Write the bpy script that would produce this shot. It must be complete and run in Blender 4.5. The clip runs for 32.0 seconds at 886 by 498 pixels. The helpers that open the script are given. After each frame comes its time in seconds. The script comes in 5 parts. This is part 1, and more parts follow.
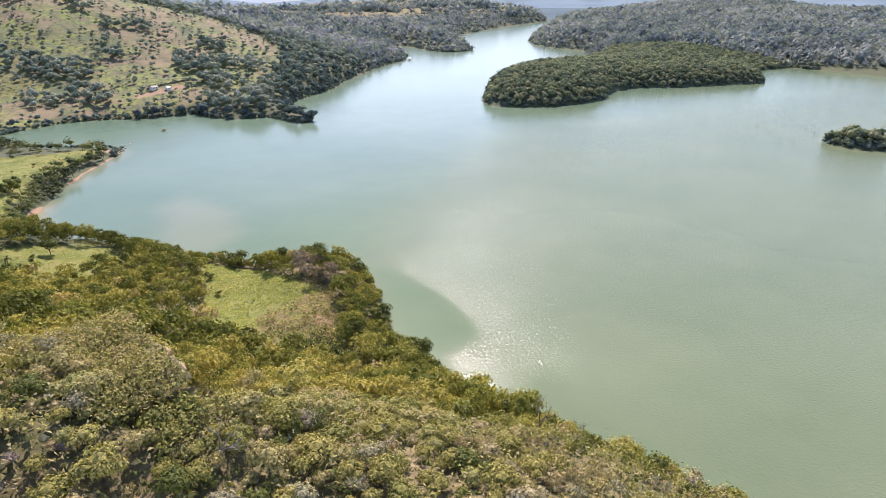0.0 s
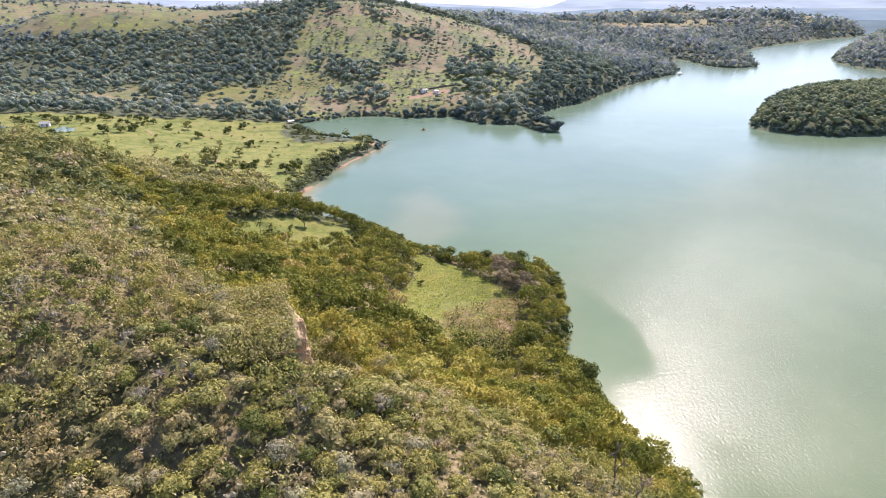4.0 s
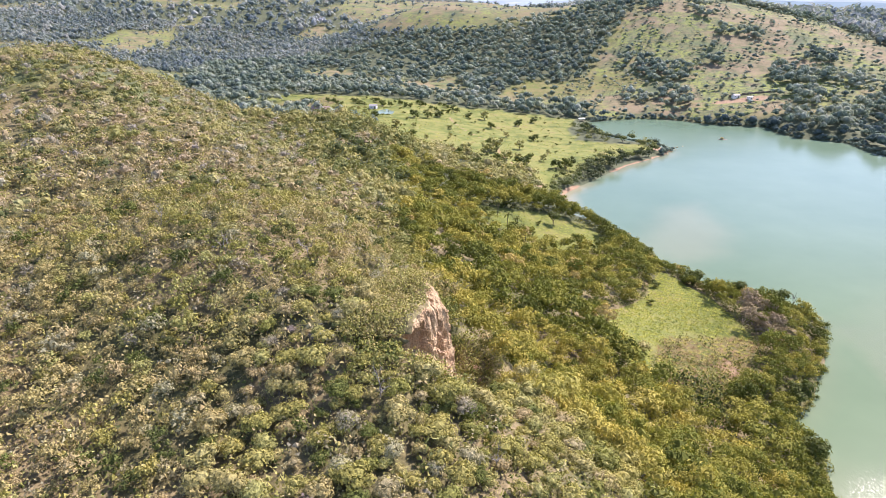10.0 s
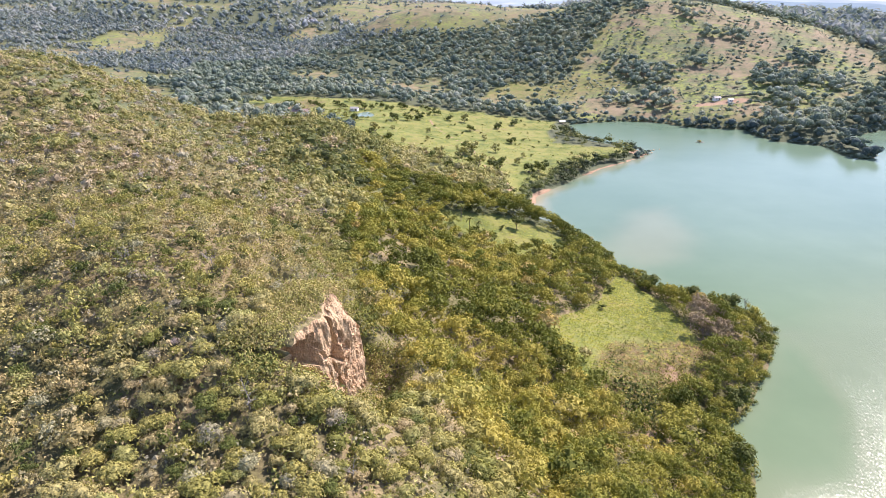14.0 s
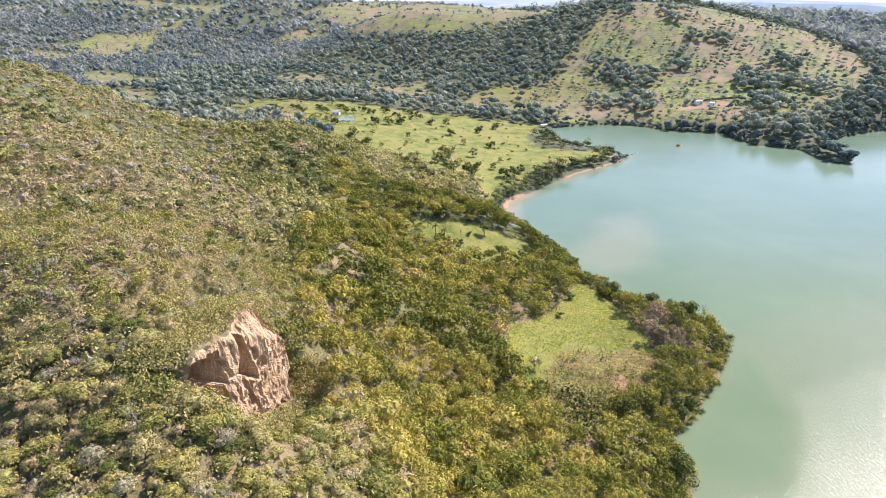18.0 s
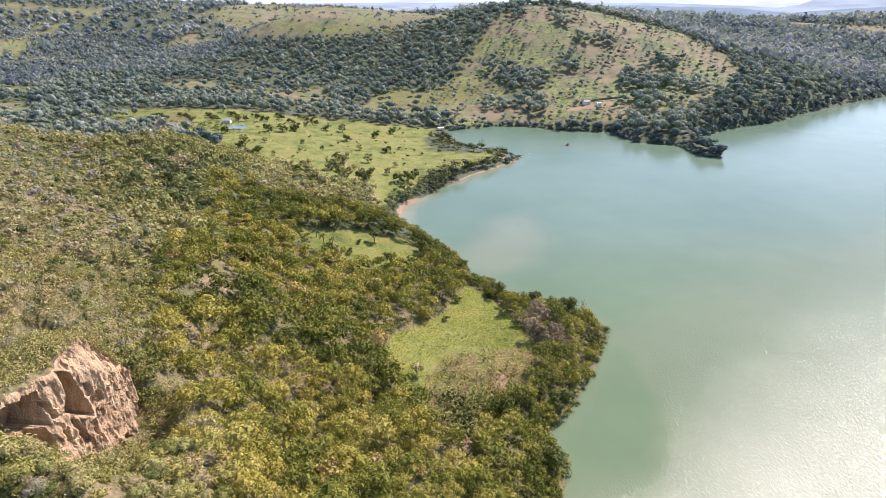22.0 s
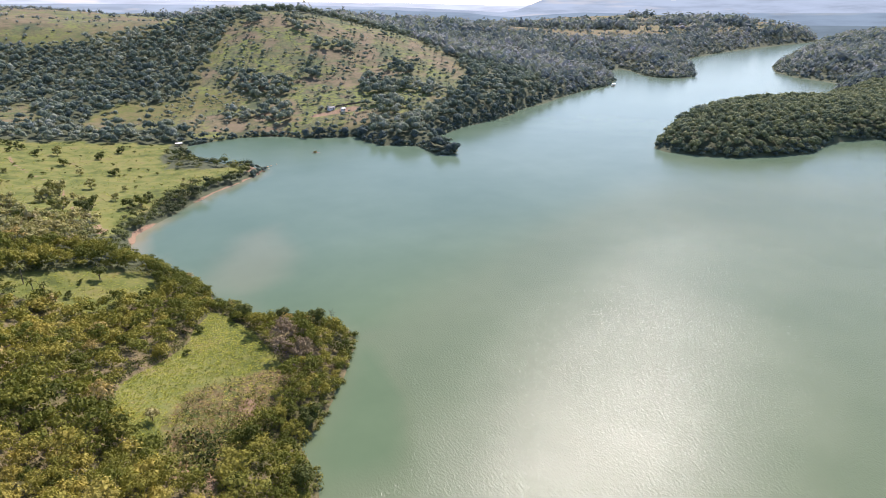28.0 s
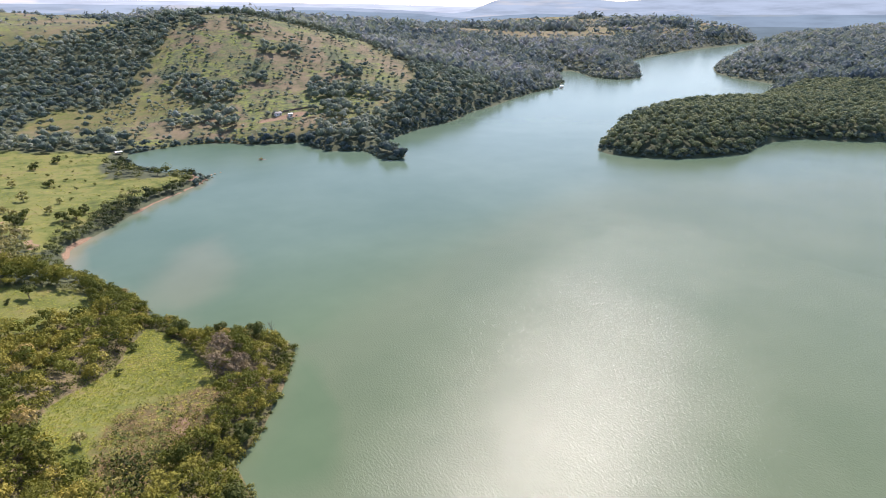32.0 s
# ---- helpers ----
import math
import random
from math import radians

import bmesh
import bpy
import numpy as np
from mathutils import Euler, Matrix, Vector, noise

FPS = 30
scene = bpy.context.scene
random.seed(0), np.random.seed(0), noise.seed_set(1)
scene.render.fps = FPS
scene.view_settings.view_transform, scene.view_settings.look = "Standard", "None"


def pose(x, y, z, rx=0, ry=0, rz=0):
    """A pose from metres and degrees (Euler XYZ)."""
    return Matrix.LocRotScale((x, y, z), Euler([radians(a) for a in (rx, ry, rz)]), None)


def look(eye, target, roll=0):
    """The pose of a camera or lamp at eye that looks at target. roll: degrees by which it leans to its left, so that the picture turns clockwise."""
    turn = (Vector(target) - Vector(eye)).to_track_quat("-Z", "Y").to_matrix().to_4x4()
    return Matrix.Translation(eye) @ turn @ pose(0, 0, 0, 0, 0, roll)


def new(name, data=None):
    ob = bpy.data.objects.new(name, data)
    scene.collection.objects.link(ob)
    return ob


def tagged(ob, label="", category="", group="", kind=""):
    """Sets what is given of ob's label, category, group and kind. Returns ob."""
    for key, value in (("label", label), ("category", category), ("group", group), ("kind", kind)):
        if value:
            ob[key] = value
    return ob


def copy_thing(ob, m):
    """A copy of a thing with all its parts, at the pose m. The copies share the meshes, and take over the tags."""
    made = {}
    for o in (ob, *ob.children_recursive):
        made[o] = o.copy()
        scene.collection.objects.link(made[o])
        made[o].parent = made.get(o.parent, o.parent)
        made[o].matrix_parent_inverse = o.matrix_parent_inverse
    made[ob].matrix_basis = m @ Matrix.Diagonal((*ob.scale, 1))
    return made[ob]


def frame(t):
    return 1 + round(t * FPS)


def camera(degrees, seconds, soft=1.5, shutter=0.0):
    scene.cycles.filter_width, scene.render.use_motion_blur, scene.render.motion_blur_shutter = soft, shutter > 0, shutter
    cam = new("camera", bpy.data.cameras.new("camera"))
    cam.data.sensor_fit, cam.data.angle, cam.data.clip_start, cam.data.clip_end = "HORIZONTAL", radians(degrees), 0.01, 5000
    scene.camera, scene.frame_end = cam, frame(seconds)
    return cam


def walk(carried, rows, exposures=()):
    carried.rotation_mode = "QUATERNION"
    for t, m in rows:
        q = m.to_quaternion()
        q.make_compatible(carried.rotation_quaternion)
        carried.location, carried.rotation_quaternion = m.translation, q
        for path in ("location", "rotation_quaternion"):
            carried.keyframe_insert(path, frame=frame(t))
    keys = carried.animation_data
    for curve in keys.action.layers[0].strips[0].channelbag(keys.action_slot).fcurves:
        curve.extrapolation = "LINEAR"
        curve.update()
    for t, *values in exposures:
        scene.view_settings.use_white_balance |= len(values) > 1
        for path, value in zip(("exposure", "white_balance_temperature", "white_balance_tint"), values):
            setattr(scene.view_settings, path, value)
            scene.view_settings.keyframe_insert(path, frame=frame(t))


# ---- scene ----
cam = camera(71.22, 32.0, soft=0.8)
PATH = [
    (0, (-65.85, 16.53, 100.20), (5.10, 75.84, 62.13), 0.20),
    (0.5, (-64.61, 14.47, 100.78), (3.48, 77.06, 62.75), 0.22),
    (1, (-63.36, 12.36, 101.26), (1.91, 78.47, 64.27), 0.21),
    (1.5, (-62.07, 10.21, 101.67), (-0.22, 79.77, 65.11), 0.14),
    (2, (-60.69, 8.29, 102.24), (-2.59, 80.93, 65.52), 0.07),
    (2.5, (-59.22, 6.52, 102.69), (-5.36, 82.33, 65.92), -0.06),
    (3, (-57.52, 4.83, 103.02), (-8.33, 83.74, 66.22), -0.28),
    (3.5, (-55.84, 3.51, 103.52), (-11.29, 85.07, 66.60), -0.01),
    (5.5, (-50.57, 0.13, 103.64), (-24.62, 89.34, 66.66), -0.27),
    (6, (-48.52, -0.19, 103.48), (-30.18, 90.88, 66.48), -0.30),
    (6.5, (-46.42, -0.36, 103.23), (-35.72, 91.90, 66.18), -0.25),
    (7, (-44.41, -0.55, 103.22), (-41.52, 92.31, 66.24), -0.60),
    (7.5, (-42.49, -0.72, 103.30), (-43.75, 92.18, 66.33), -0.79),
    (8, (-40.68, -0.83, 103.57), (-44.12, 91.98, 66.50), -0.68),
    (8.5, (-38.84, -0.98, 103.87), (-43.58, 91.74, 66.72), -0.67),
    (9, (-36.86, -1.09, 104.18), (-41.67, 91.60, 66.95), -0.66),
    (10, (-33.17, -1.28, 104.84), (-37.65, 91.39, 67.53), -0.62),
    (11, (-29.13, -1.71, 105.61), (-33.62, 90.95, 68.25), -0.66),
    (12, (-25.21, -1.46, 105.90), (-29.57, 91.19, 68.53), -0.45),
    (13, (-20.92, -1.50, 106.37), (-25.40, 91.17, 69.05), -0.62),
    (14, (-17.00, -1.32, 106.99), (-21.28, 91.37, 69.69), -0.60),
    (14.5, (-15.13, -1.18, 107.43), (-19.41, 91.51, 70.13), -0.61),
    (16.5, (-8.10, -0.75, 108.75), (-12.43, 91.94, 71.49), -0.63),
    (17, (-6.48, -0.69, 109.01), (-10.81, 92.03, 71.81), -0.66),
    (18, (-3.18, -0.43, 109.60), (-7.01, 92.31, 72.39), -0.59),
    (19, (0.00, 0.00, 110.00), (-2.78, 92.80, 72.84), -0.62),
    (20, (2.93, 0.20, 110.40), (1.67, 93.04, 73.28), -0.70),
    (20.5, (4.41, 0.24, 110.66), (4.03, 93.08, 73.51), -0.62),
    (21, (5.91, 0.24, 110.95), (8.48, 93.07, 73.86), -0.60),
    (21.5, (7.33, 0.05, 111.19), (14.10, 92.67, 74.10), -0.39),
    (22, (8.68, -0.14, 111.38), (18.32, 92.25, 74.36), -0.47),
    (22.5, (10.09, -0.38, 111.41), (21.71, 91.80, 74.42), -0.37),
    (23, (11.35, -0.64, 111.51), (25.22, 91.25, 74.58), -0.26),
    (23.5, (12.48, -1.01, 111.85), (29.62, 90.36, 74.99), -0.29),
    (24, (13.49, -1.39, 112.30), (34.62, 89.16, 75.49), -0.06),
    (24.5, (14.55, -1.79, 112.71), (39.28, 87.85, 75.91), 0.10),
    (25, (15.69, -2.16, 113.14), (42.53, 86.84, 76.27), -0.02),
    (25.5, (16.83, -2.56, 113.49), (45.48, 85.88, 76.63), -0.04),
    (26, (17.92, -2.91, 113.95), (49.84, 84.41, 77.12), 0.05),
    (26.5, (19.01, -3.33, 114.45), (55.56, 82.17, 77.66), 0.12),
    (28.5, (22.51, -6.38, 116.44), (67.07, 75.26, 79.71), 0.25),
    (29, (23.39, -7.07, 117.01), (69.16, 73.91, 80.31), 0.30),
    (29.5, (24.27, -7.72, 117.58), (70.89, 72.76, 80.85), 0.35),
    (30, (25.08, -8.36, 118.10), (72.35, 71.74, 81.37), 0.36),
    (31, (26.73, -9.53, 119.19), (74.91, 70.03, 82.47), 0.34),
    (32, (28.35, -10.59, 120.14), (77.44, 68.42, 83.44), 0.34),
]
walk(cam, [(t, look(eye, target, roll)) for t, eye, target, roll in PATH],
     exposures=[(0, 0.86, 6650, 26), (3, 0.9, 6600, 26), (8, 1.19, 6500, 26), (14, 1.16, 6500, 26), (19, 1.11, 6500, 26), (25, 0.64, 6500, 24), (32, 0.55, 6450, 24)])

# ---------------------------------------------------------------- world and sun
SUN_AZ, SUN_EL = 46.0, 45.0
world = bpy.data.worlds.new("world")
scene.world = world
world.use_nodes = True
wt = world.node_tree
sky = wt.nodes.new("ShaderNodeTexSky")
sky.sky_type = "NISHITA"
sky.sun_disc = False
sky.sun_elevation = radians(SUN_EL)
sky.sun_rotation = radians(90 - SUN_AZ)
sky.altitude = 600
sky.air_density = 1.0
sky.dust_density = 0.5
sky.ozone_density = 1.0
wt.nodes["Background"].inputs[1].default_value = 0.15
wt.links.new(sky.outputs[0], wt.nodes["Background"].inputs[0])

sun = new("sun", bpy.data.lights.new("sun", "SUN"))
sun.data.energy = 5.0
sun.data.angle = radians(0.5)
sun.data.color = (1.0, 0.95, 0.86)
sun.matrix_world = look((math.cos(radians(SUN_AZ)) * 500, math.sin(radians(SUN_AZ)) * 500, 500 * math.tan(radians(SUN_EL))), (0, 0, 0))


# ---------------------------------------------------------------- materials
class Nodes:
    """Short hand for building a node material."""

    def __init__(self, name):
        self.mat = bpy.data.materials.new(name)
        self.mat.use_nodes = True
        self.t = self.mat.node_tree
        self.bsdf = self.t.nodes["Principled BSDF"]

    def n(self, kind, **ins):
        node = self.t.nodes.new("ShaderNode" + kind)
        for key, value in ins.items():
            self.put(node, key, value)
        return node

    def put(self, node, key, value):
        sock = node.inputs[int(key[1:])] if key[0] == "i" and key[1:].isdigit() else node.inputs[key.replace("_", " ")]
        if isinstance(value, bpy.types.NodeSocket):
            self.t.links.new(value, sock)
        else:
            sock.default_value = value

    def noise(self, scale, detail=3.0, rough=0.55, vec=None):
        node = self.n("TexNoise", Scale=scale, Detail=detail, Roughness=rough)
        self.put(node, "Vector", vec if vec else self.pos())
        return node.outputs[0]

    def pos(self):
        return self.n("NewGeometry").outputs["Position"]

    def attr(self, name):
        node = self.n("Attribute")
        node.attribute_name = name
        return node.outputs["Fac"]

    def ramp(self, fac, *stops):
        node = self.n("ValToRGB", Fac=fac)
        el = node.color_ramp.elements
        while len(el) < len(stops):
            el.new(0.5)
        for e, (p, c) in zip(el, stops):
            e.position = p
            e.color = (*c, 1) if len(c) == 3 else c
        return node.outputs[0]

    def curve(self, fac, lo, hi, a=0.0, b=1.0):
        node = self.n("MapRange", Value=fac)
        for i, v in enumerate((lo, hi, a, b)):
            node.inputs[i + 1].default_value = v
        return node.outputs[0]

    def mix(self, fac, a, b, how="MIX"):
        node = self.n("Mix")
        node.data_type = "RGBA"
        node.blend_type = how
        for i, v in ((0, fac), (6, a), (7, b)):
            if isinstance(v, bpy.types.NodeSocket):
                self.t.links.new(v, node.inputs[i])
            else:
                node.inputs[i].default_value = v if i == 0 or len(v) == 4 else (*v, 1)
        return node.outputs[2]

    def math(self, how, a, b=0.0):
        node = self.n("Math", i0=a, i1=b)
        node.operation = how
        return node.outputs[0]

    def bump(self, height, strength, distance):
        return self.n("Bump", Height=height, Strength=strength, Distance=distance).outputs[0]

    def done(self, color, rough=0.8, normal=None, spec=0.3, metal=0.0):
        for key, value in (("Base Color", color), ("Roughness", rough), ("Specular IOR Level", spec), ("Metallic", metal), ("Normal", normal)):
            if value is None:
                continue
            if isinstance(value, bpy.types.NodeSocket):
                self.t.links.new(value, self.bsdf.inputs[key])
            else:
                self.bsdf.inputs[key].default_value = (*value, 1) if key == "Base Color" else value
        return self.mat


def ground_material():
    m = Nodes("ground_cover")
    big, mid, fine = m.noise(0.012, 4), m.noise(0.11, 4), m.noise(1.1, 5, 0.65)
    litter = m.ramp(fine, (0.25, (0.085, 0.066, 0.036)), (0.5, (0.19, 0.145, 0.08)), (0.75, (0.33, 0.25, 0.145)))
    green = m.ramp(m.math("ADD", m.math("MULTIPLY", mid, 0.6), m.math("MULTIPLY", m.noise(0.03, 5, 0.6), 0.4)), (0.36, (0.07, 0.088, 0.022)), (0.44, (0.12, 0.14, 0.03)), (0.5, (0.155, 0.165, 0.045)), (0.56, (0.195, 0.188, 0.052)), (0.66, (0.18, 0.15, 0.06)))
    tuft = m.mix(m.curve(fine, 0.5, 0.75, 0.0, 0.7), green, (0.1, 0.125, 0.035))
    litter = m.mix(m.curve(m.noise(0.05, 4, 0.6), 0.4, 0.58, 0.15, 0.85), litter, m.ramp(fine, (0.3, (0.045, 0.05, 0.02)), (0.7, (0.13, 0.13, 0.05))))
    straw = m.ramp(fine, (0.3, (0.13, 0.085, 0.045)), (0.7, (0.245, 0.165, 0.088)))
    straw = m.mix(m.curve(m.noise(0.3, 4, 0.65), 0.42, 0.58, 0.0, 0.8), straw, m.ramp(fine, (0.3, (0.1, 0.068, 0.036)), (0.7, (0.2, 0.135, 0.07))))
    straw = m.mix(m.curve(m.noise(0.4, 5, 0.7), 0.46, 0.56, 0.0, 0.85), straw, (0.085, 0.088, 0.03))
    scrub = m.mix(m.curve(mid, 0.34, 0.5), tuft, straw)
    grass = m.mix(m.attr("dry"), tuft, scrub)
    # hill grass tones hold extra blue, painted in for distance haze
    rank = m.ramp(m.noise(0.022, 5, 0.62), (0.36, (0.062, 0.085, 0.048)), (0.42, (0.115, 0.15, 0.062)), (0.48, (0.165, 0.155, 0.075)), (0.54, (0.205, 0.24, 0.055)), (0.6, (0.125, 0.15, 0.07)), (0.66, (0.18, 0.135, 0.085)))
    rank = m.mix(m.curve(m.noise(0.22, 5, 0.72), 0.47, 0.6), rank, (0.06, 0.08, 0.042))
    rank = m.mix(m.curve(m.noise(0.014, 5, 0.68), 0.48, 0.55, 0.0, 0.85), rank, m.ramp(m.noise(0.06, 4, 0.65), (0.38, (0.1, 0.092, 0.056)), (0.5, (0.19, 0.145, 0.09)), (0.62, (0.235, 0.17, 0.115))))
    grass = m.mix(m.attr("scrub"), grass, rank)
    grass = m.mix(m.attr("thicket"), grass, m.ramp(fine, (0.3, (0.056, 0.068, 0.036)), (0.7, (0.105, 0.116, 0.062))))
    soil = m.ramp(fine, (0.3, (0.2, 0.125, 0.075)), (0.7, (0.33, 0.225, 0.145)))
    col = m.mix(m.curve(m.math("ADD", m.attr("pasture"), m.math("MULTIPLY", m.math("SUBTRACT", fine, 0.5), 0.5)), 0.4, 0.6), litter, grass)
    col = m.mix(m.curve(m.math("ADD", m.attr("soil"), m.math("MULTIPLY", m.math("SUBTRACT", mid, 0.5), 0.6)), 0.4, 0.6), col, soil)
    return m.done(col, 0.9, m.bump(fine, 0.5, 0.3), 0.15)


def water_material():
    m = Nodes("lake_water")
    ruffle, shoal = m.attr("ruffle"), m.attr("shoal")
    stretch = m.n("VectorMath", i0=m.pos(), i1=(1.0, 0.5, 1.0))
    stretch.operation = "MULTIPLY"
    patch = m.noise(0.011, 5, 0.6)
    wave, ripple = m.noise(1.5, 3, 0.55, stretch.outputs[0]), m.noise(4.5, 2, 0.5)
    calm = m.ramp(patch, (0.3, (0.084, 0.138, 0.09)), (0.7, (0.114, 0.17, 0.115)))
    lee = m.n("SeparateXYZ", Vector=m.pos()).outputs[1]
    calm = m.mix(m.curve(lee, 200, 300), m.ramp(patch, (0.3, (0.088, 0.134, 0.07)), (0.7, (0.118, 0.168, 0.092))), calm)
    ruffled_tone = m.ramp(patch, (0.3, (0.108, 0.144, 0.08)), (0.7, (0.142, 0.175, 0.102)))
    # base colour shifts with ruffle, from blue-green to a greyer green
    col = m.mix(m.curve(ruffle, 0.0, 0.5), calm, ruffled_tone)
    col = m.mix(shoal, col, (0.255, 0.232, 0.155))
    gust = m.noise(0.028, 4, 0.6, stretch.outputs[0])
    windy = m.math("MULTIPLY", ruffle, m.curve(m.math("ADD", gust, patch), 0.7, 1.3, 0.7, 1.0))
    rough = m.curve(windy, 0.0, 1.0, 0.18, 0.14)
    tall = m.math("ADD", wave, m.math("MULTIPLY", ripple, 0.3))
    bump = m.n("Bump", Height=m.math("MULTIPLY", tall, m.curve(windy, 0.0, 1.0, 0.04, 1.0)), Strength=1.0, Distance=0.2)
    m.bsdf.inputs["IOR"].default_value = 1.33
    return m.done(col, rough, bump.outputs[0], 0.18)


def foliage_material(name, haze_mix=0.0, hue=(1.0, 1.0, 1.0), speck_size=2.6, sheen=0.2, speckle=0.8, relief=0.0):
    m = Nodes(name)
    tone = m.math("ADD", m.attr("tone"), m.math("MULTIPLY", m.math("SUBTRACT", m.n("ObjectInfo").outputs["Random"], 0.5), 0.06))
    stops = ((0.0, (0.05, 0.066, 0.02)), (0.18, (0.118, 0.138, 0.036)), (0.36, (0.215, 0.215, 0.06)), (0.5, (0.3, 0.268, 0.085)),
             (0.6, (0.285, 0.285, 0.11)), (0.7, (0.32, 0.275, 0.122)), (0.82, (0.325, 0.26, 0.14)), (0.92, (0.3, 0.29, 0.185)), (1.0, (0.21, 0.168, 0.17)))
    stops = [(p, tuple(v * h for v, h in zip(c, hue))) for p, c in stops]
    col = m.ramp(tone, *stops)
    leaf = m.n("NewGeometry").outputs["Random Per Island"]
    col = m.mix(0.7 * speckle, col, m.ramp(leaf, (0.0, (0.6, 0.62, 0.58)), (0.6, (1.0, 1.0, 1.0)), (1.0, (1.22, 1.19, 1.1))), "MULTIPLY")
    speck = m.noise(speck_size, 4, 0.7)
    col = m.mix(speckle, col, m.ramp(speck, (0.34, (0.32, 0.33, 0.32)), (0.5, (0.95, 0.95, 0.95)), (0.66, (1.45, 1.42, 1.35))), "MULTIPLY")
    # distance haze painted in: leaf colour mixed towards blue-grey
    col = m.mix(haze_mix, col, (0.135, 0.165, 0.215))
    clumps = m.bump(m.noise(0.75, 4, 0.65), 1.0, relief) if relief else None
    m.done(col, 0.8, clumps, sheen)
    glow = m.n("BsdfTranslucent", Color=m.mix(1.0, col, (1.2, 1.25, 0.8), "MULTIPLY"))
    if clumps:
        m.put(glow, "Normal", clumps)
    both = m.n("MixShader", i0=0.24, i1=m.bsdf.outputs[0], i2=glow.outputs[0])
    m.t.links.new(both.outputs[0], m.t.nodes["Material Output"].inputs[0])
    return m.mat


def plain_material(name, a, b, scale, rough=0.8, bump=0.3, spec=0.3, metal=0.0):
    m = Nodes(name)
    v = m.n("TexCoord").outputs["Object"]
    f = m.noise(scale, 4, 0.6, v)
    g = m.noise(scale * 7, 3, 0.6, v)
    col = m.mix(m.curve(g, 0.35, 0.75, 0.0, 0.35), m.ramp(f, (0.3, a), (0.7, b)), tuple(v * 0.6 for v in a))
    return m.done(col, rough, m.bump(g, bump, 0.05), spec, metal)


def rock_material():
    m = Nodes("sandstone_rock")
    p = m.pos()
    squash = m.n("VectorMath", i0=p, i1=(1.0, 1.0, 0.25))
    squash.operation = "MULTIPLY"
    streak, grain, blot = m.noise(0.8, 4, 0.6, squash.outputs[0]), m.noise(3.0, 5, 0.65), m.noise(0.22, 3)
    col = m.ramp(streak, (0.28, (0.29, 0.165, 0.09)), (0.43, (0.45, 0.305, 0.18)), (0.68, (0.57, 0.43, 0.27)))
    col = m.mix(m.curve(blot, 0.5, 0.7, 0.0, 0.4), col, (0.4, 0.235, 0.125))
    col = m.mix(m.curve(grain, 0.55, 0.8, 0.0, 0.5), col, (0.22, 0.15, 0.1))
    return m.done(col, 0.9, m.bump(m.math("ADD", grain, streak), 1.0, 0.5), 0.2)


GROUND = ground_material()
WATER = water_material()
LEAF = foliage_material("foliage", 0.0, (1.1, 1.08, 1.02))
LEAF_CANOPY = foliage_material("canopy_foliage", 0.0, (1.3, 1.2, 0.88), 2.2, 0.12, 0.4)
# From the ridge outwards, hue and mix put distance haze into the leaf colour.
LEAF_RIDGE = foliage_material("hazed_ridge_foliage", 0.06, (1.14, 1.1, 1.25), 1.8, 0.1, 0.55)
LEAF_MID = foliage_material("hazed_valley_foliage", 0.41, (1.5, 1.7, 3.4), 0.6, 0.03, 0.5, 1.2)
LEAF_ISLE = foliage_material("hazed_peninsula_foliage", 0.3, (1.5, 1.55, 2.1), 0.6, 0.03, 0.5, 1.2)
LEAF_FAR = foliage_material("hazed_distant_foliage", 0.66, (2.1, 2.2, 5.2), 0.3, 0.03, 0.25, 1.2)
BARK = plain_material("bark", (0.1, 0.075, 0.055), (0.22, 0.18, 0.14), 2.0)
DEAD = plain_material("bleached_wood", (0.22, 0.195, 0.17), (0.4, 0.365, 0.32), 1.5)
ROCK = rock_material()
WHITE = plain_material("white_paint", (0.72, 0.71, 0.68), (0.82, 0.81, 0.79), 0.8, 0.6, 0.1)
TILE = plain_material("clay_tile", (0.3, 0.13, 0.08), (0.45, 0.22, 0.14), 0.9)
THATCH = plain_material("grey_roof_sheet", (0.26, 0.24, 0.23), (0.38, 0.36, 0.35), 0.7)
OLD_TILE = plain_material("weathered_roof_tile", (0.2, 0.135, 0.11), (0.3, 0.215, 0.18), 0.8)
GLASS = plain_material("dark_window", (0.02, 0.025, 0.03), (0.04, 0.045, 0.05), 1.0, 0.1, 0.0, 0.5)

# ---------------------------------------------------------------- landforms
# Shorelines, in metres on plan.
NEAR_SHORE = [(200, -400), (70, -150), (36, -40), (33, 20), (36, 55), (40, 80), (46, 104), (53, 126), (51, 139), (63, 148), (74, 166), (83, 182), (87, 193),
              (80, 206), (66, 216), (56, 222), (56, 233), (46, 240), (44, 256), (38, 276), (27, 298), (16, 312), (17, 330), (22, 347), (33, 364),
              (53, 389), (71, 410), (90, 428), (108, 447), (115, 460), (106, 478), (85, 498), (72, 519), (70, 550), (73, 574), (93, 582),
              (121, 590), (152, 586), (168, 570), (183, 558)]
FAR_SHORE = [(205, 552), (224, 546), (220, 525), (226, 500), (243, 490), (255, 484), (257, 470), (253, 452), (258, 441), (268, 440), (276, 452),
             (281, 484), (290, 515), (309, 528), (344, 550), (401, 574), (450, 611), (542, 666), (631, 715), (709, 748), (770, 800), (800, 845),
             (860, 925), (920, 955), (905, 900), (868, 835), (866, 795), (885, 772), (935, 780), (1041, 878), (1151, 1010), (1296, 1097),
             (1483, 1174), (1799, 1284), (2259, 1411), (2544, 1595), (2770, 1770), (3600, 2300), (4900, 2900)]
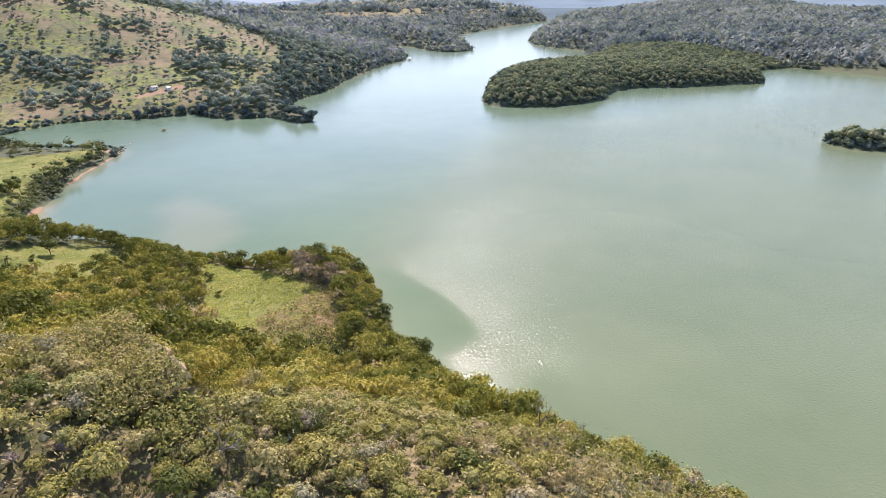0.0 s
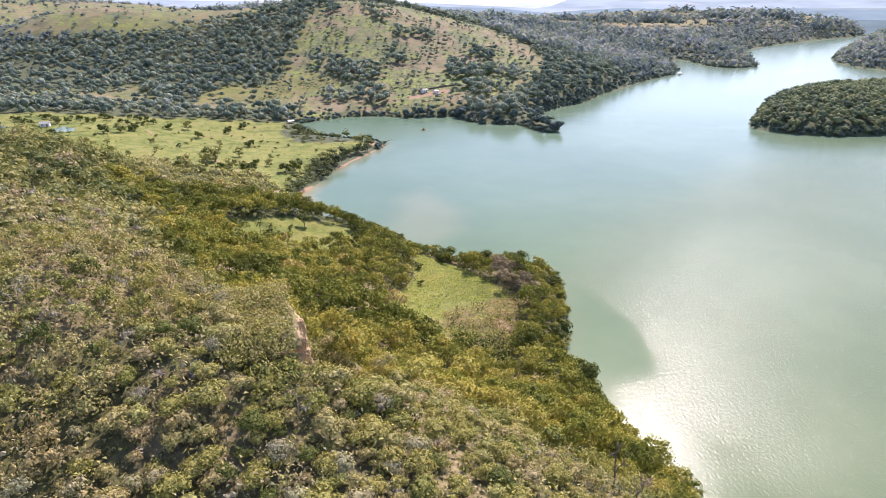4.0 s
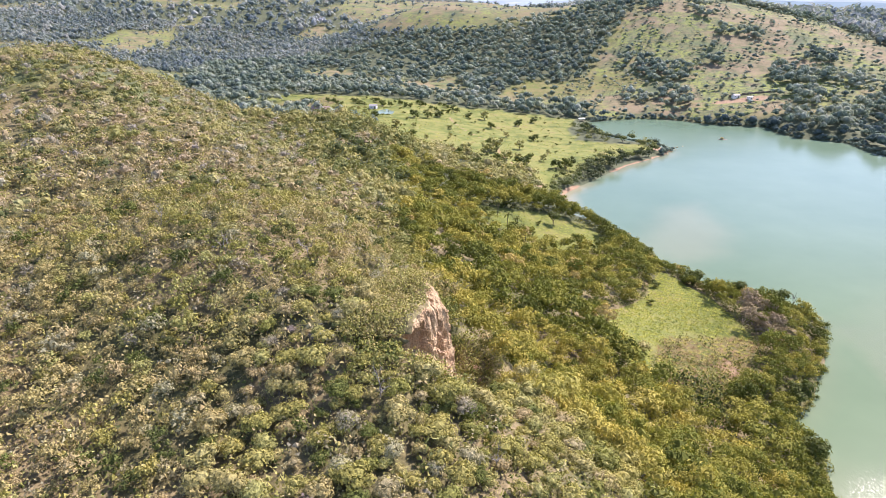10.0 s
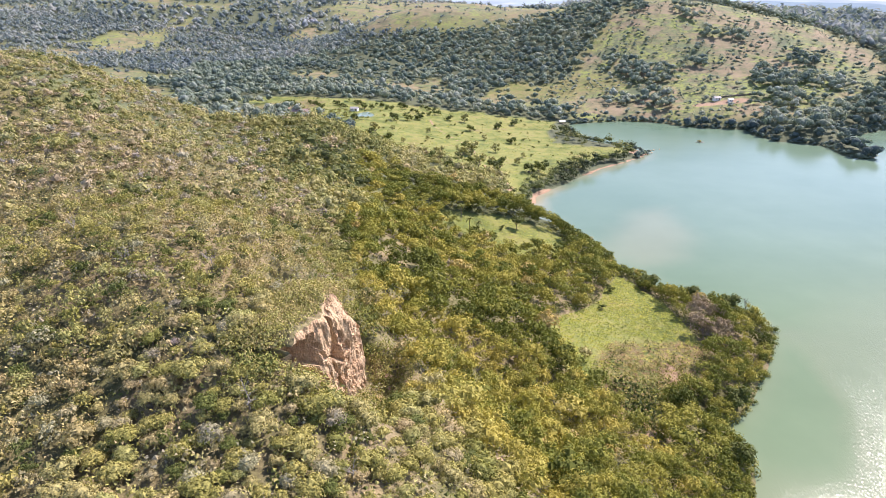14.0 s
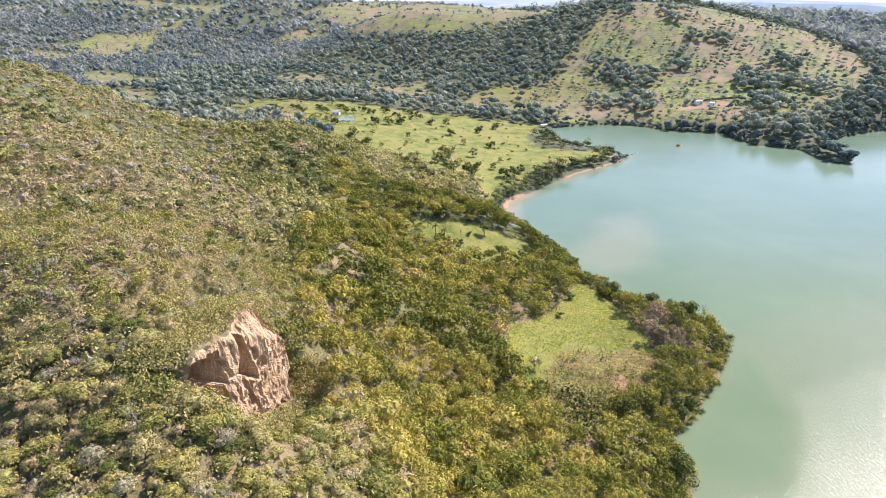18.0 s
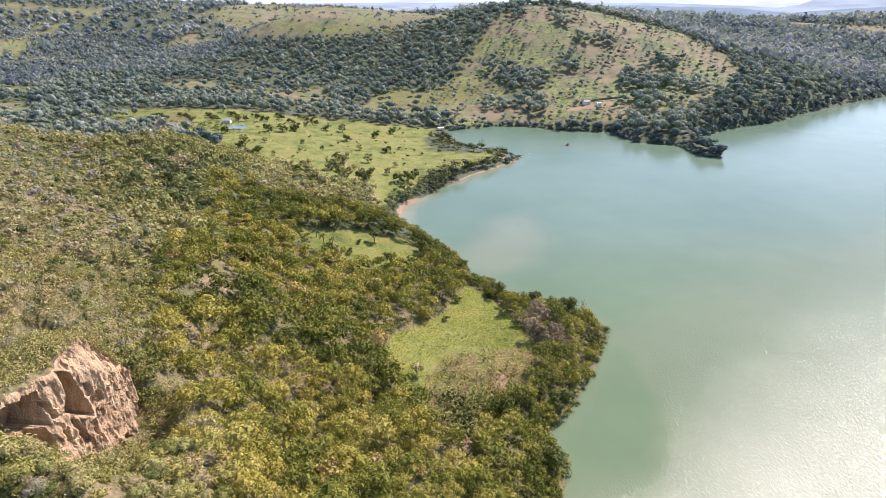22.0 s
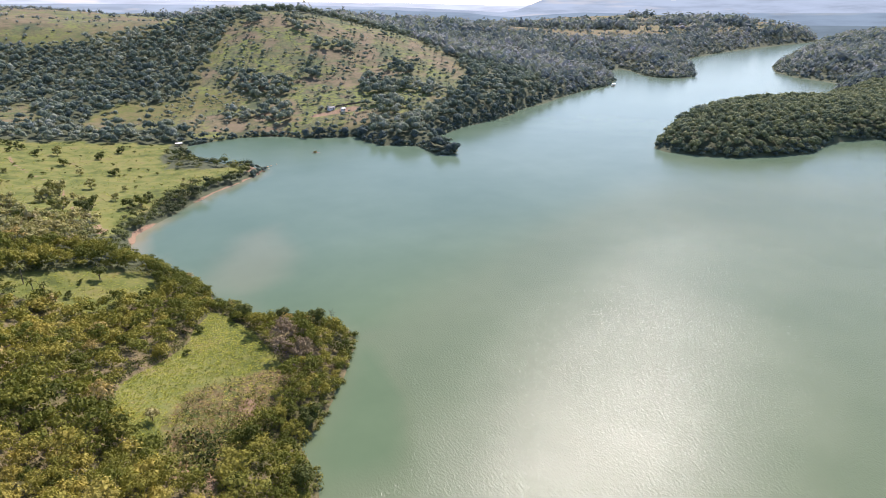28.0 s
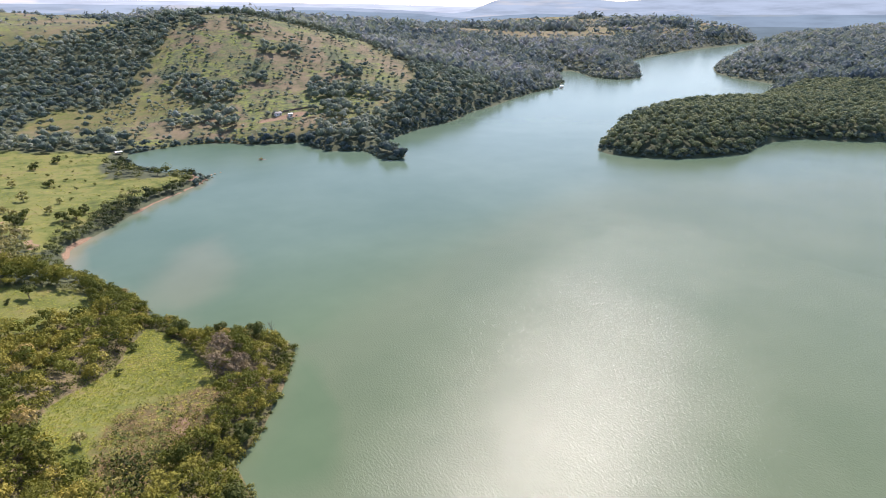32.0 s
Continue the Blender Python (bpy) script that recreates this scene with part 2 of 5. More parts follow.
EAST_SHORE = [(6000, 2650), (3600, 1850), (3000, 1500), (2378, 1340), (1855, 1167), (1464, 970), (1230, 840), (1135, 765), (1088, 697), (1078, 645),
              (1058, 597), (947, 540), (818, 485), (760, 500), (690, 500), (610, 478), (520, 440), (462, 402), (440, 385), (436, 364), (446, 346),
              (466, 326), (497, 315), (538, 306), (567, 318), (610, 326), (650, 318), (680, 285), (745, 248), (790, 216), (850, 236), (933, 262),
              (1008, 234), (985, 156), (960, 80), (1000, -100), (1400, -600), (6000, -1500)]
WEST_LAND = NEAR_SHORE + FAR_SHORE + [(6000, 6000), (-6000, 6000), (-6000, -6000), (300, -6000)]
ISLET = [(462, 92), (455, 80), (452, 68), (458, 55), (472, 46), (482, 55), (486, 72), (478, 88)]
# Rises and hollows: x, y, spread, height.
NEAR_RISES = [(-195, 287, 36, 7.5), (-43, 73, 11, 6), (-235, 280, 35, 19), (570, 392, 75, 7), (20, 200, 60, -14.8), (-20, 40, 28, 17.7), (20, 100, 28, -5), (-200, 300, 60, 19.5), (-60, 100, 28, 20.6), (-60, 180, 28, 6.1), (-180, 220, 28, 17.9), (-100, 340, 28, 16.8), (-20, 120, 28, -9.4), (-80, 0, 28, 12.2), (-120, 180, 28, 11.8), (-20, 240, 28, -6.2), (-260, 200, 28, 7.6), (0, 0, 28, 4.7), (-80, 140, 28, 3.9), (-80, 260, 28, 3.6), (40, 140, 28, -6.6)]
FAR_RISES = [(-650, 1750, 320, 30), (-100, 1950, 300, 16), (-1200, 1500, 350, 30), (-200, 120, 140, 57.8), (0, 2200, 800, 60.5), (2000, 800, 800, 55.1), (-200, -800, 400, 58.7), (280, 960, 140, 69.2), (-1600, 2200, 800, 55.8), (-1000, -200, 400, 66.5), (100, 540, 140, -12.4), (-80, 1140, 140, 36.5), (2400, 2400, 800, 39.1), (-1000, -1000, 400, 39.7), (-400, 1200, 220, -23.9), (-20, -240, 140, 17.8), (2000, 0, 220, 32.1), (2400, 800, 220, 33.5)]
OUTER_RISES = [(340, 720, 140, 13.4), (400, 1260, 140, 26.4), (-380, 300, 90, 14.1), (600, 2600, 400, 26.1), (-1200, 1200, 400, 29.8), (-500, -300, 90, 13.7), (-140, 540, 90, 6.7), (-1200, 2800, 800, 46.7), (1000, 1600, 220, 17.1), (100, 1080, 140, 31.1), (460, 840, 90, 11.9), (-140, 1140, 90, 27.4), (700, 840, 90, -9.1), (2600, 2600, 400, 24.5)]
MEADOW = [(-287, 649), (-205, 581), (-139, 513), (-89, 446), (-50, 399), (-24, 374), (-39, 359), (-40, 341), (-18, 359), (5, 358), (8, 335),
          (20, 366), (34, 388), (50, 412), (72, 436), (88, 450), (99, 462), (97, 470), (71, 476), (50, 488), (48, 528), (58, 556), (60, 578), (34, 586), (-35, 600), (-147, 637), (-220, 647)]
PALM_FIELD = [(-38, 268), (-19, 278), (6, 282), (21, 277), (27, 261), (24, 252), (11, 246), (0, 242), (-8, 247), (-16, 254), (-26, 260)]
POINT_FIELD = [(42, 229), (48, 224), (53, 208), (56, 190), (57, 176), (54, 162), (46, 151), (36, 141), (33, 134), (27, 126), (20, 130), (12, 148), (7, 164), (9, 178), (20, 191), (31, 204), (35, 217)]
DRY_BANK = [(22, 163), (29, 173), (38, 175), (52, 177), (60, 172), (52, 156), (44, 147), (36, 138), (30, 126), (20, 130), (18, 146)]
FARM_STRIP = [(-300, 575), (-262, 568), (-221, 586), (-176, 627), (-158, 607), (-164, 572), (-192, 546), (-236, 542), (-300, 545)]
HILL_GRASS = [(95, 590), (190, 575), (255, 560), (330, 600), (400, 650), (440, 760), (420, 870), (330, 930), (240, 965), (180, 905), (150, 840), (115, 765), (60, 680)]
# Open ground between the valley woods.
GLADES = [[(-265, 850), (-236, 874), (-182, 823), (-133, 776), (-94, 742), (-56, 773), (-41, 711), (-65, 672), (-100, 704), (-124, 724), (-157, 756), (-200, 775), (-244, 782)],
          [(-4, 668), (11, 717), (48, 731), (83, 702), (76, 640), (31, 629), (4, 631)],
          [(-441, 729), (-410, 742), (-352, 702), (-316, 634), (-336, 628), (-387, 669)],
          [(-685, 1127), (-693, 1207), (-603, 1159), (-575, 1092), (-596, 1039), (-643, 1026)],
          [(-685, 976), (-699, 1026), (-672, 1036), (-625, 1009), (-620, 955), (-650, 935)],
          [(-537, 857), (-521, 901), (-401, 819), (-393, 771), (-463, 767)],
          [(-92, 1087), (-37, 1091), (-56, 1030), (-75, 1034)]]
THIN_WOOD = [(-320, 1037), (-281, 1056), (-227, 1014), (-158, 945), (-83, 883), (-58, 805), (-97, 770), (-153, 824), (-214, 884)]
COPSES = [(162, 737, 22), (180, 710, 26), (150, 760, 14), (266, 895, 15), (268, 859, 13), (274, 802, 12), (292, 795, 12), (246, 761, 9), (236, 721, 10), (169, 629, 17),
          (132, 639, 14), (291, 660, 26), (341, 710, 16), (277, 594, 22), (303, 786, 9), (214, 916, 13), (110, 905, 16), (330, 640, 20)]
HOUSE_YARD = [(192, 606), (205, 612), (232, 610), (262, 603), (258, 596), (232, 599), (205, 601)]


def soft(v, lo, hi):
    t = np.clip((v - lo) / (hi - lo), 0, 1)
    return t * t * (3 - 2 * t)


def away(poly, p):
    """Distance of the points p from the outline poly: positive inside it."""
    poly = np.array(poly, float)
    near, inside = np.full(len(p), 1e12), np.zeros(len(p), bool)
    for a, b in zip(poly, np.roll(poly, -1, 0)):
        e, w = b - a, p - a
        q = w - np.clip((w @ e) / (e @ e), 0, 1)[:, None] * e
        near = np.minimum(near, (q * q).sum(1))
        if a[1] != b[1]:
            inside ^= ((a[1] <= p[:, 1]) != (b[1] <= p[:, 1])) & (p[:, 0] < a[0] + (p[:, 1] - a[1]) * e[0] / e[1])
    return np.where(inside, 1, -1) * np.sqrt(near)


def grain(p, size, seed=0):
    """Smooth value noise between 0 and 1, with three octaves."""
    total = np.zeros(len(p))
    for k in range(3):
        q = p / (size / 2**k) + seed * 17.31 + k * 5.7
        i = np.floor(q).astype(np.int64)
        f = q - i
        f = f * f * (3 - 2 * f)

        def corner(dx, dy):
            h = (i[:, 0] + dx) * 374761393 + (i[:, 1] + dy) * 668265263 + seed * 982451653 + k * 1013
            h = (h ^ (h >> 13)) * 1274126177
            return ((h ^ (h >> 16)) & 65535) / 65535.0

        top = corner(0, 0) * (1 - f[:, 0]) + corner(1, 0) * f[:, 0]
        low = corner(0, 1) * (1 - f[:, 0]) + corner(1, 1) * f[:, 0]
        total += (top * (1 - f[:, 1]) + low * f[:, 1]) / 2**k
    return total / 1.75


def inland(p):
    """Distance from the water's edge, positive on land."""
    wobble = (grain(p, 9, 3) - 0.5) * 4.0
    return np.maximum.reduce([away(WEST_LAND, p), away(EAST_SHORE, p), away(ISLET, p)]) + wobble


def cliff_side(p):
    """Distance from the line of the sandstone cliff: positive in front of it, to the east."""
    return 0.986 * (p[:, 0] + 42) - 0.164 * (p[:, 1] - 72) + 2.6 * soft(p[:, 1], 88, 106)


def cliff_levels(y):
    """Heights of the cliff's brow and foot along its line."""
    brow = np.interp(y, (66, 72, 76, 80, 84, 87, 90, 94, 97, 100.6, 104, 108, 112), (62.5, 63.6, 63.6, 62.8, 62.5, 62.3, 62.2, 61.0, 57.0, 51.5, 48.0, 46, 44))
    return brow, np.minimum(brow - 0.3, np.interp(y, (64, 67, 70, 72, 75, 78, 80, 86, 93, 98, 102, 106, 112), (62.5, 61.5, 59.4, 58.0, 54, 50, 48, 45, 41.5, 41, 42, 43, 44)))


def height(p, s=None):
    s = inland(p) if s is None else s
    h = np.zeros(len(p))
    for x, y, r, a in NEAR_RISES + FAR_RISES + OUTER_RISES:
        h += a * np.exp(-((p[:, 0] - x) ** 2 + (p[:, 1] - y) ** 2) / (2 * r * r))
    far = np.clip((np.hypot(p[:, 0], p[:, 1]) - 500) / 1500, 0, 1)
    h += (grain(p, 30, 1) - 0.5) * 2.5 + (grain(p, 420, 2) - 0.62) * 40 * far
    off = cliff_side(p)
    brow, foot = cliff_levels(p[:, 1])[0], cliff_levels(p[:, 1] + 1.5 * np.clip(off - 3, 0, 8))[1]
    w = soft(p[:, 1], 67, 72) * soft(p[:, 1], 107, 101) * np.where(off < -2, soft(off, -18, -8), soft(off, 19, 8))
    h = h * (1 - w) + w * (foot + (brow - foot) * soft(off, -5.6, -6.8))
    basin = soft(np.hypot((p[:, 0] + 110) / 13, (p[:, 1] - 540) / 18), 2.2, 1.2)
    h = h * (1 - basin) + basin * 14.4
    h = np.maximum(h, 1.2 + 0.6 * grain(p, 40, 5))
    reach = 14 + 60 * soft(np.hypot(p[:, 0], p[:, 1]), 780, 1050)
    land = h * (1 - np.exp(-np.maximum(s, 0) / reach)) + 0.25 * np.clip(s, 0, 1)
    return np.where(s > 0, land, np.maximum(0.22 * s, -6))


def at(x, y):
    return float(height(np.array([[x, y]], float))[0])


def spaced(lo, hi, step, end):
    """Even steps from lo to hi, then ever wider ones out to the end on both sides."""
    mid = list(np.arange(lo, hi, step))
    up, d, v = [], step, hi
    while v < end:
        up.append(v)
        d *= 1.043
        v += d
    down, d, v = [], step, lo - step
    while v > -end:
        down.append(v)
        d *= 1.043
        v -= d
    return np.array(down[::-1] + mid + up + [end])


def mesh_object(name, co, faces_flat, sizes, material, smooth=False, attrs=()):
    """A mesh from arrays of vertices, flat face corners and face sizes."""
    me = bpy.data.meshes.new(name)
    me.vertices.add(len(co))
    me.vertices.foreach_set("co", np.asarray(co, np.float32).ravel())
    me.loops.add(len(faces_flat))
    me.loops.foreach_set("vertex_index", np.asarray(faces_flat, np.int32))
    me.polygons.add(len(sizes))
    starts = np.concatenate([[0], np.cumsum(sizes)[:-1]]).astype(np.int32)
    me.polygons.foreach_set("loop_start", starts)
    me.polygons.foreach_set("use_smooth", np.full(len(sizes), smooth, bool))
    for key, values in attrs:
        me.attributes.new(key, "FLOAT", "POINT").data.foreach_set("value", np.asarray(values, np.float32))
    me.update(calc_edges=True)
    me.materials.append(material)
    return new(name, me)


def sheet(name, xs, ys, z_of, material, attr_of):
    gx, gy = np.meshgrid(xs, ys)
    p = np.stack([gx.ravel(), gy.ravel()], 1)
    nx, ny = len(xs), len(ys)
    i = (np.arange(ny - 1)[:, None] * nx + np.arange(nx - 1)[None, :]).ravel()
    quads = np.stack([i, i + 1, i + nx + 1, i + nx], 1)
    z, attrs = z_of(p), attr_of(p)
    return mesh_object(name, np.column_stack([p, z]), quads.ravel(), np.full(len(quads), 4), material, True, attrs)


def cover(p, s=None):
    """How far a place is open pasture, dry grass or bare soil."""
    s = inland(p) if s is None else s
    wob = (grain(p, 14, 7) - 0.5) * 8
    field = np.maximum.reduce([soft(away(MEADOW, p) + wob, -3, 3), soft(away(PALM_FIELD, p) + wob * 0.5, -2, 2), soft(away(FARM_STRIP, p), -2, 2), soft(away(POINT_FIELD, p) + wob * 0.5, -2, 2)])
    glade = np.maximum.reduce([soft(away(g, p) + wob * 1.6, -6, 6) for g in GLADES])
    hill = soft(away(HILL_GRASS, p) + wob * 4, -20, 10)
    broad = np.hypot(p[:, 0], p[:, 1])
    rough = soft(grain(p, 130, 9) - 0.08 * soft(p[:, 0], -120, -260), 0.55, 0.63) * soft(broad, 1150, 1300) * soft(s, 60, 140) * soft(p[:, 0], 160, 60)
    tops = soft(height(p, s) - 70 * soft(p[:, 0], -300, -420), 54, 70) * soft(broad, 900, 1100) * soft(p[:, 0], -1000, -850) * soft(p[:, 0], 200, 100)
    gully = 0.9 * soft(np.abs(p[:, 0] + 36 + 0.41 * (p[:, 1] - 103)), 2.6, 1.4) * soft(np.abs(p[:, 1] - 95.5), 10, 7)
    crest = 0.62 * soft(np.hypot((p[:, 0] + 43) * 1.6, p[:, 1] - 98), 9, 5)
    pasture = np.maximum.reduce([field, glade, crest, gully, hill, rough * 0.9, tops])
    dry = np.maximum(np.maximum(np.maximum.reduce([hill * 0.55, rough * 0.75, 0.5 * glade]), 0.7 * tops), np.maximum(soft(away(DRY_BANK, p) + wob * 0.5, -2, 2), soft(np.hypot((p[:, 0] + 44) * 1.6, p[:, 1] - 98), 14, 8)) * 0.9)
    dry = np.maximum(dry, gully)
    dry = np.maximum(dry, 0.8 * soft(away(FARM_STRIP, p), -2, 2))
    yard = soft(away(HOUSE_YARD, p), -2, 3)
    beach = soft(s, 3.2, 0.6) * soft(s, -14, -2) * np.maximum(soft(np.hypot(p[:, 0] - 26, p[:, 1] - 347), 24, 10), 0.9 * soft(s, 2.6, 0.6) * soft(np.hypot(p[:, 0] - 90, p[:, 1] - 432), 62, 40))
    bank = np.maximum.reduce([soft(np.hypot(p[:, 0] - x, (p[:, 1] - y) * 0.7), r, r * 0.4) for x, y, r in
                              ((21, 134, 6), (28, 127, 4), (4, 342, 7), (5, 322, 5), (43, 158, 5), (-190, 560, 16), (-170, 512, 9), (107, 458, 9), (113, 464, 6))])
    track = soft(np.abs((p[:, 0] + 20) * 0.96 + (p[:, 1] - 440) * 0.28 - 4 * np.sin(p[:, 1] / 22)), 2.2, 0.8) * soft(p[:, 1], 330, 345) * soft(p[:, 1], 560, 540)
    soil = np.maximum.reduce([yard, beach, bank * 0.8, track * 0.6])
    tan_top = soft(height(p, s), 34, 41) * soft(broad, 1480, 1620) * soft(p[:, 0], 750, 900) * soft(grain(p, 160, 33), 0.3, 0.45) * (p[:, 1] > 1050)
    pasture, dry = np.maximum(pasture, tan_top), np.maximum(dry, tan_top)
    young = soft(np.hypot((p[:, 0] - 60) / 110, (p[:, 1] - 700) / 45) + wob * 0.03, 1.0, 0.7)
    scrub = np.maximum.reduce([hill * 0.85, rough * 0.8, 0.75 * glade, 0.8 * tops]) * (1 - tan_top) * (1 - 0.8 * young)
    return pasture, dry, soil, scrub


GX, GY = spaced(-190, 120, 3.2, 4800), spaced(-30, 420, 3.2, 4800)
GX = np.unique(np.concatenate([GX[(GX < -56) | (GX > -30)], np.arange(-56, -30, 0.9)]))
GY = np.unique(np.concatenate([GY[(GY < 64) | (GY > 113)], np.arange(64, 113, 1.4)]))


def ground_state(p):
    """Cover of the ground; far off, the floor of the woods is rank green growth."""
    pasture, dry, soil, scrub = cover(p)
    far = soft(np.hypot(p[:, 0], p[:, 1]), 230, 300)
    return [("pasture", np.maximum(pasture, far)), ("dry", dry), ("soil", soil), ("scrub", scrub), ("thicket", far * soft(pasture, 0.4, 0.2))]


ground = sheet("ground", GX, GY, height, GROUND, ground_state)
tagged(ground, "hilly ground with dry grass, pasture, leaf litter and red soil", "ground", kind="structure")


def water_state(p):
    s = inland(p)
    lee = soft(p[:, 0] - np.interp(p[:, 1], (-50, 60, 95, 104, 112, 118, 123, 129, 142, 176, 193, 240, 300, 420), (58, 60, 64, 68, 70, 73, 79, 84, 89, 95, 92, 130, 180, 240)), -4 - 0.12 * np.clip(p[:, 1] - 190, 0, 300), 8 + 0.3 * np.clip(p[:, 1] - 190, 0, 300))
    lee = np.maximum(lee, 0.5 * soft(p[:, 1], 122, 112) + 0.25 * soft(p[:, 1], 122, 116) * soft(p[:, 1], 88, 98))
    off = soft(-s, 0, 5 + 12 * soft(p[:, 1], 118, 150))
    far = soft(p[:, 1] + 0.3 * p[:, 0], 440, 270)
    front = 0.55 * np.exp(-(((p[:, 0] - np.interp(p[:, 1], (118, 142, 176, 193), (77, 90, 96, 94))) / 4) ** 2)) * soft(p[:, 1], 118, 130) * soft(p[:, 1], 198, 188)
    ruffle = front + 0.85 * lee * off * (0.25 + 0.75 * far) * (0.1 + 0.9 * soft(p[:, 1] - 0.55 * p[:, 0], 165, 85))
    shoal = 0.8 * soft(s, -12, 0) * np.maximum(soft(np.hypot(p[:, 0] - 26, p[:, 1] - 340), 46, 16), 0.5 * soft(np.hypot(p[:, 0] - 82, p[:, 1] - 420), 60, 30)) + 0.12 * soft(s, -8, 0) + 0.3 * soft(away([(40, 262), (50, 242), (63, 236), (80, 256), (92, 285), (93, 330), (72, 322), (56, 296)], p) + 16 * (grain(p, 26, 12) - 0.5), -8, 16)
    return [("ruffle", ruffle), ("shoal", shoal)]


WX, WY = spaced(30, 330, 7.0, 4800), spaced(20, 420, 7.0, 4800)
water = sheet("water", WX, WY, lambda p: np.zeros(len(p)), WATER, water_state)
tagged(water, "calm milky green lake water with wind ripples", "water", kind="structure")

# ---------------------------------------------------------------- trees
rng = np.random.default_rng(7)
ICO_V, ICO_F = None, None
_b = bmesh.new()
bmesh.ops.create_icosphere(_b, subdivisions=1, radius=1.0)
ICO_V = np.array([v.co[:] for v in _b.verts])
ICO_F = np.array([[v.index for v in f.verts] for f in _b.faces])
_b.free()
OCT_V = np.array([(1, 0, 0), (0, 1, 0), (-1, 0, 0), (0, -1, 0), (0, 0, 1), (0, 0, -0.6)], float)
OCT_F = np.array([(0, 1, 4), (1, 2, 4), (2, 3, 4), (3, 0, 4), (1, 0, 5), (2, 1, 5), (3, 2, 5), (0, 3, 5)])


def crown_shape(seed, lobes, leaves, leaf, flat=0.75, core=0.86, lump_v=ICO_V, lump_f=ICO_F, ragged=0.55):
    """A crown one metre in radius, its base at 0: lobes of leaf clumps round dense cores. Returns vertices and four-cornered faces (a triangle repeats a corner)."""
    r = np.random.default_rng(seed)
    vs, fs, base = [], [], 0
    for k in range(lobes):
        ang = 2.4 * k + r.uniform(-0.5, 0.5)
        if lobes > 8:
            up = r.uniform(0.12, 0.95)
            out = 0.74 * math.sqrt(1 - (0.88 * up) ** 2) * r.uniform(0.55, 1.1)
            rad = 0.45 if k == 0 else r.uniform(0.22, 0.38)
            out, up = (0.0, 0.55) if k == 0 else (out, up)
            c = np.array([out * math.cos(ang), out * math.sin(ang), up * flat * 1.15])
        else:
            out = 0.0 if k == 0 else r.uniform(0.42, 0.66)
            rad = (0.62 if k == 0 else r.uniform(0.34, 0.5)) if lobes > 1 else 1.0
            c = np.array([out * math.cos(ang), out * math.sin(ang), (0.75 if k == 0 else r.uniform(0.35, 0.8)) * flat])
        lv, lf = (ICO_V, ICO_F) if k == 0 and 1 < lobes < 5 else (lump_v, lump_f)
        lump = lv * (1 + r.uniform(-0.2, 0.2, (len(lv), 1)))
        vs.append(c + lump * rad * core * np.array([1, 1, flat]))
        fs.append(np.column_stack([lf, lf[:, 2]]) + base)
        base += len(lv)
        if not leaves:
            continue
        d = r.normal(size=(leaves, 3))
        d[:, 2] = np.abs(d[:, 2]) * 1.1 - 0.35
        d /= np.linalg.norm(d, axis=1)[:, None]
        o = c + d * np.array([1, 1, flat]) * rad * r.uniform(1 - ragged * 0.4, 1 + ragged * 0.45, (leaves, 1))
        nrm = d + r.normal(scale=0.5 * ragged, size=(leaves, 3)) + np.array([0, 0, 0.25])
        nrm /= np.linalg.norm(nrm, axis=1)[:, None]
        u = np.cross(nrm, r.normal(size=(leaves, 3)))
        u /= np.linalg.norm(u, axis=1)[:, None]
        w = np.cross(nrm, u)
        a = leaf * r.uniform(0.6, 1.3, (leaves, 1))
        b = leaf * r.uniform(0.45, 0.9, (leaves, 1))
        tip = np.stack([o - u * a - w * b * 0.5, o + u * a - w * b * 0.35, o + w * b * 1.1 + u * a * r.uniform(-0.5, 0.5, (leaves, 1))], 1)
        vs.append(tip.reshape(-1, 3))
        k3 = np.arange(base, base + 3 * leaves).reshape(-1, 3)
        fs.append(np.column_stack([k3, k3[:, 2]]))
        base += 3 * leaves
    return np.concatenate(vs), np.concatenate(fs)


def flat_faces(f):
    """Splits four-cornered faces with a repeated corner into triangles: flat corners and sizes."""
    tri = f[:, 2] == f[:, 3]
    sizes = np.where(tri, 3, 4)
    keep = np.ones(f.shape, bool)
    keep[:, 3] = ~tri
    return f[keep], sizes


def wood(name, shapes, spots, radii, tall, tones, material, label, category="woodland", smooth=False):
    """One mass of crowns: each spot takes a shape of the list, turned and scaled."""
    order = rng.integers(0, len(shapes), len(spots))
    V, F, T, base = [], [], [], 0
    for k, (v, f) in enumerate(shapes):
        pick = np.nonzero(order == k)[0]
        if not len(pick):
            continue
        a = rng.uniform(0, 2 * math.pi, len(pick))
        c, s = np.cos(a)[:, None], np.sin(a)[:, None]
        rr, hh = radii[pick][:, None], tall[pick][:, None]
        x = (v[None, :, 0] * c - v[None, :, 1] * s) * rr
        y = (v[None, :, 0] * s + v[None, :, 1] * c) * rr
        z = v[None, :, 2] * rr * rng.uniform(0.85, 1.3, len(pick))[:, None] + hh
        P = np.stack([x, y, z], 2) + spots[pick][:, None, :]
        V.append(P.reshape(-1, 3))
        F.append((f[None] + (np.arange(len(pick)) * len(v))[:, None, None] + base).reshape(-1, 4))
        T.append(np.repeat(tones[pick], len(v)))
        base += len(pick) * len(v)
    flat, sizes = flat_faces(np.concatenate(F))
    ob = mesh_object(name, np.concatenate(V), flat, sizes, material, smooth, [("tone", np.concatenate(T))])
    return tagged(ob, label, category, kind="stuff")


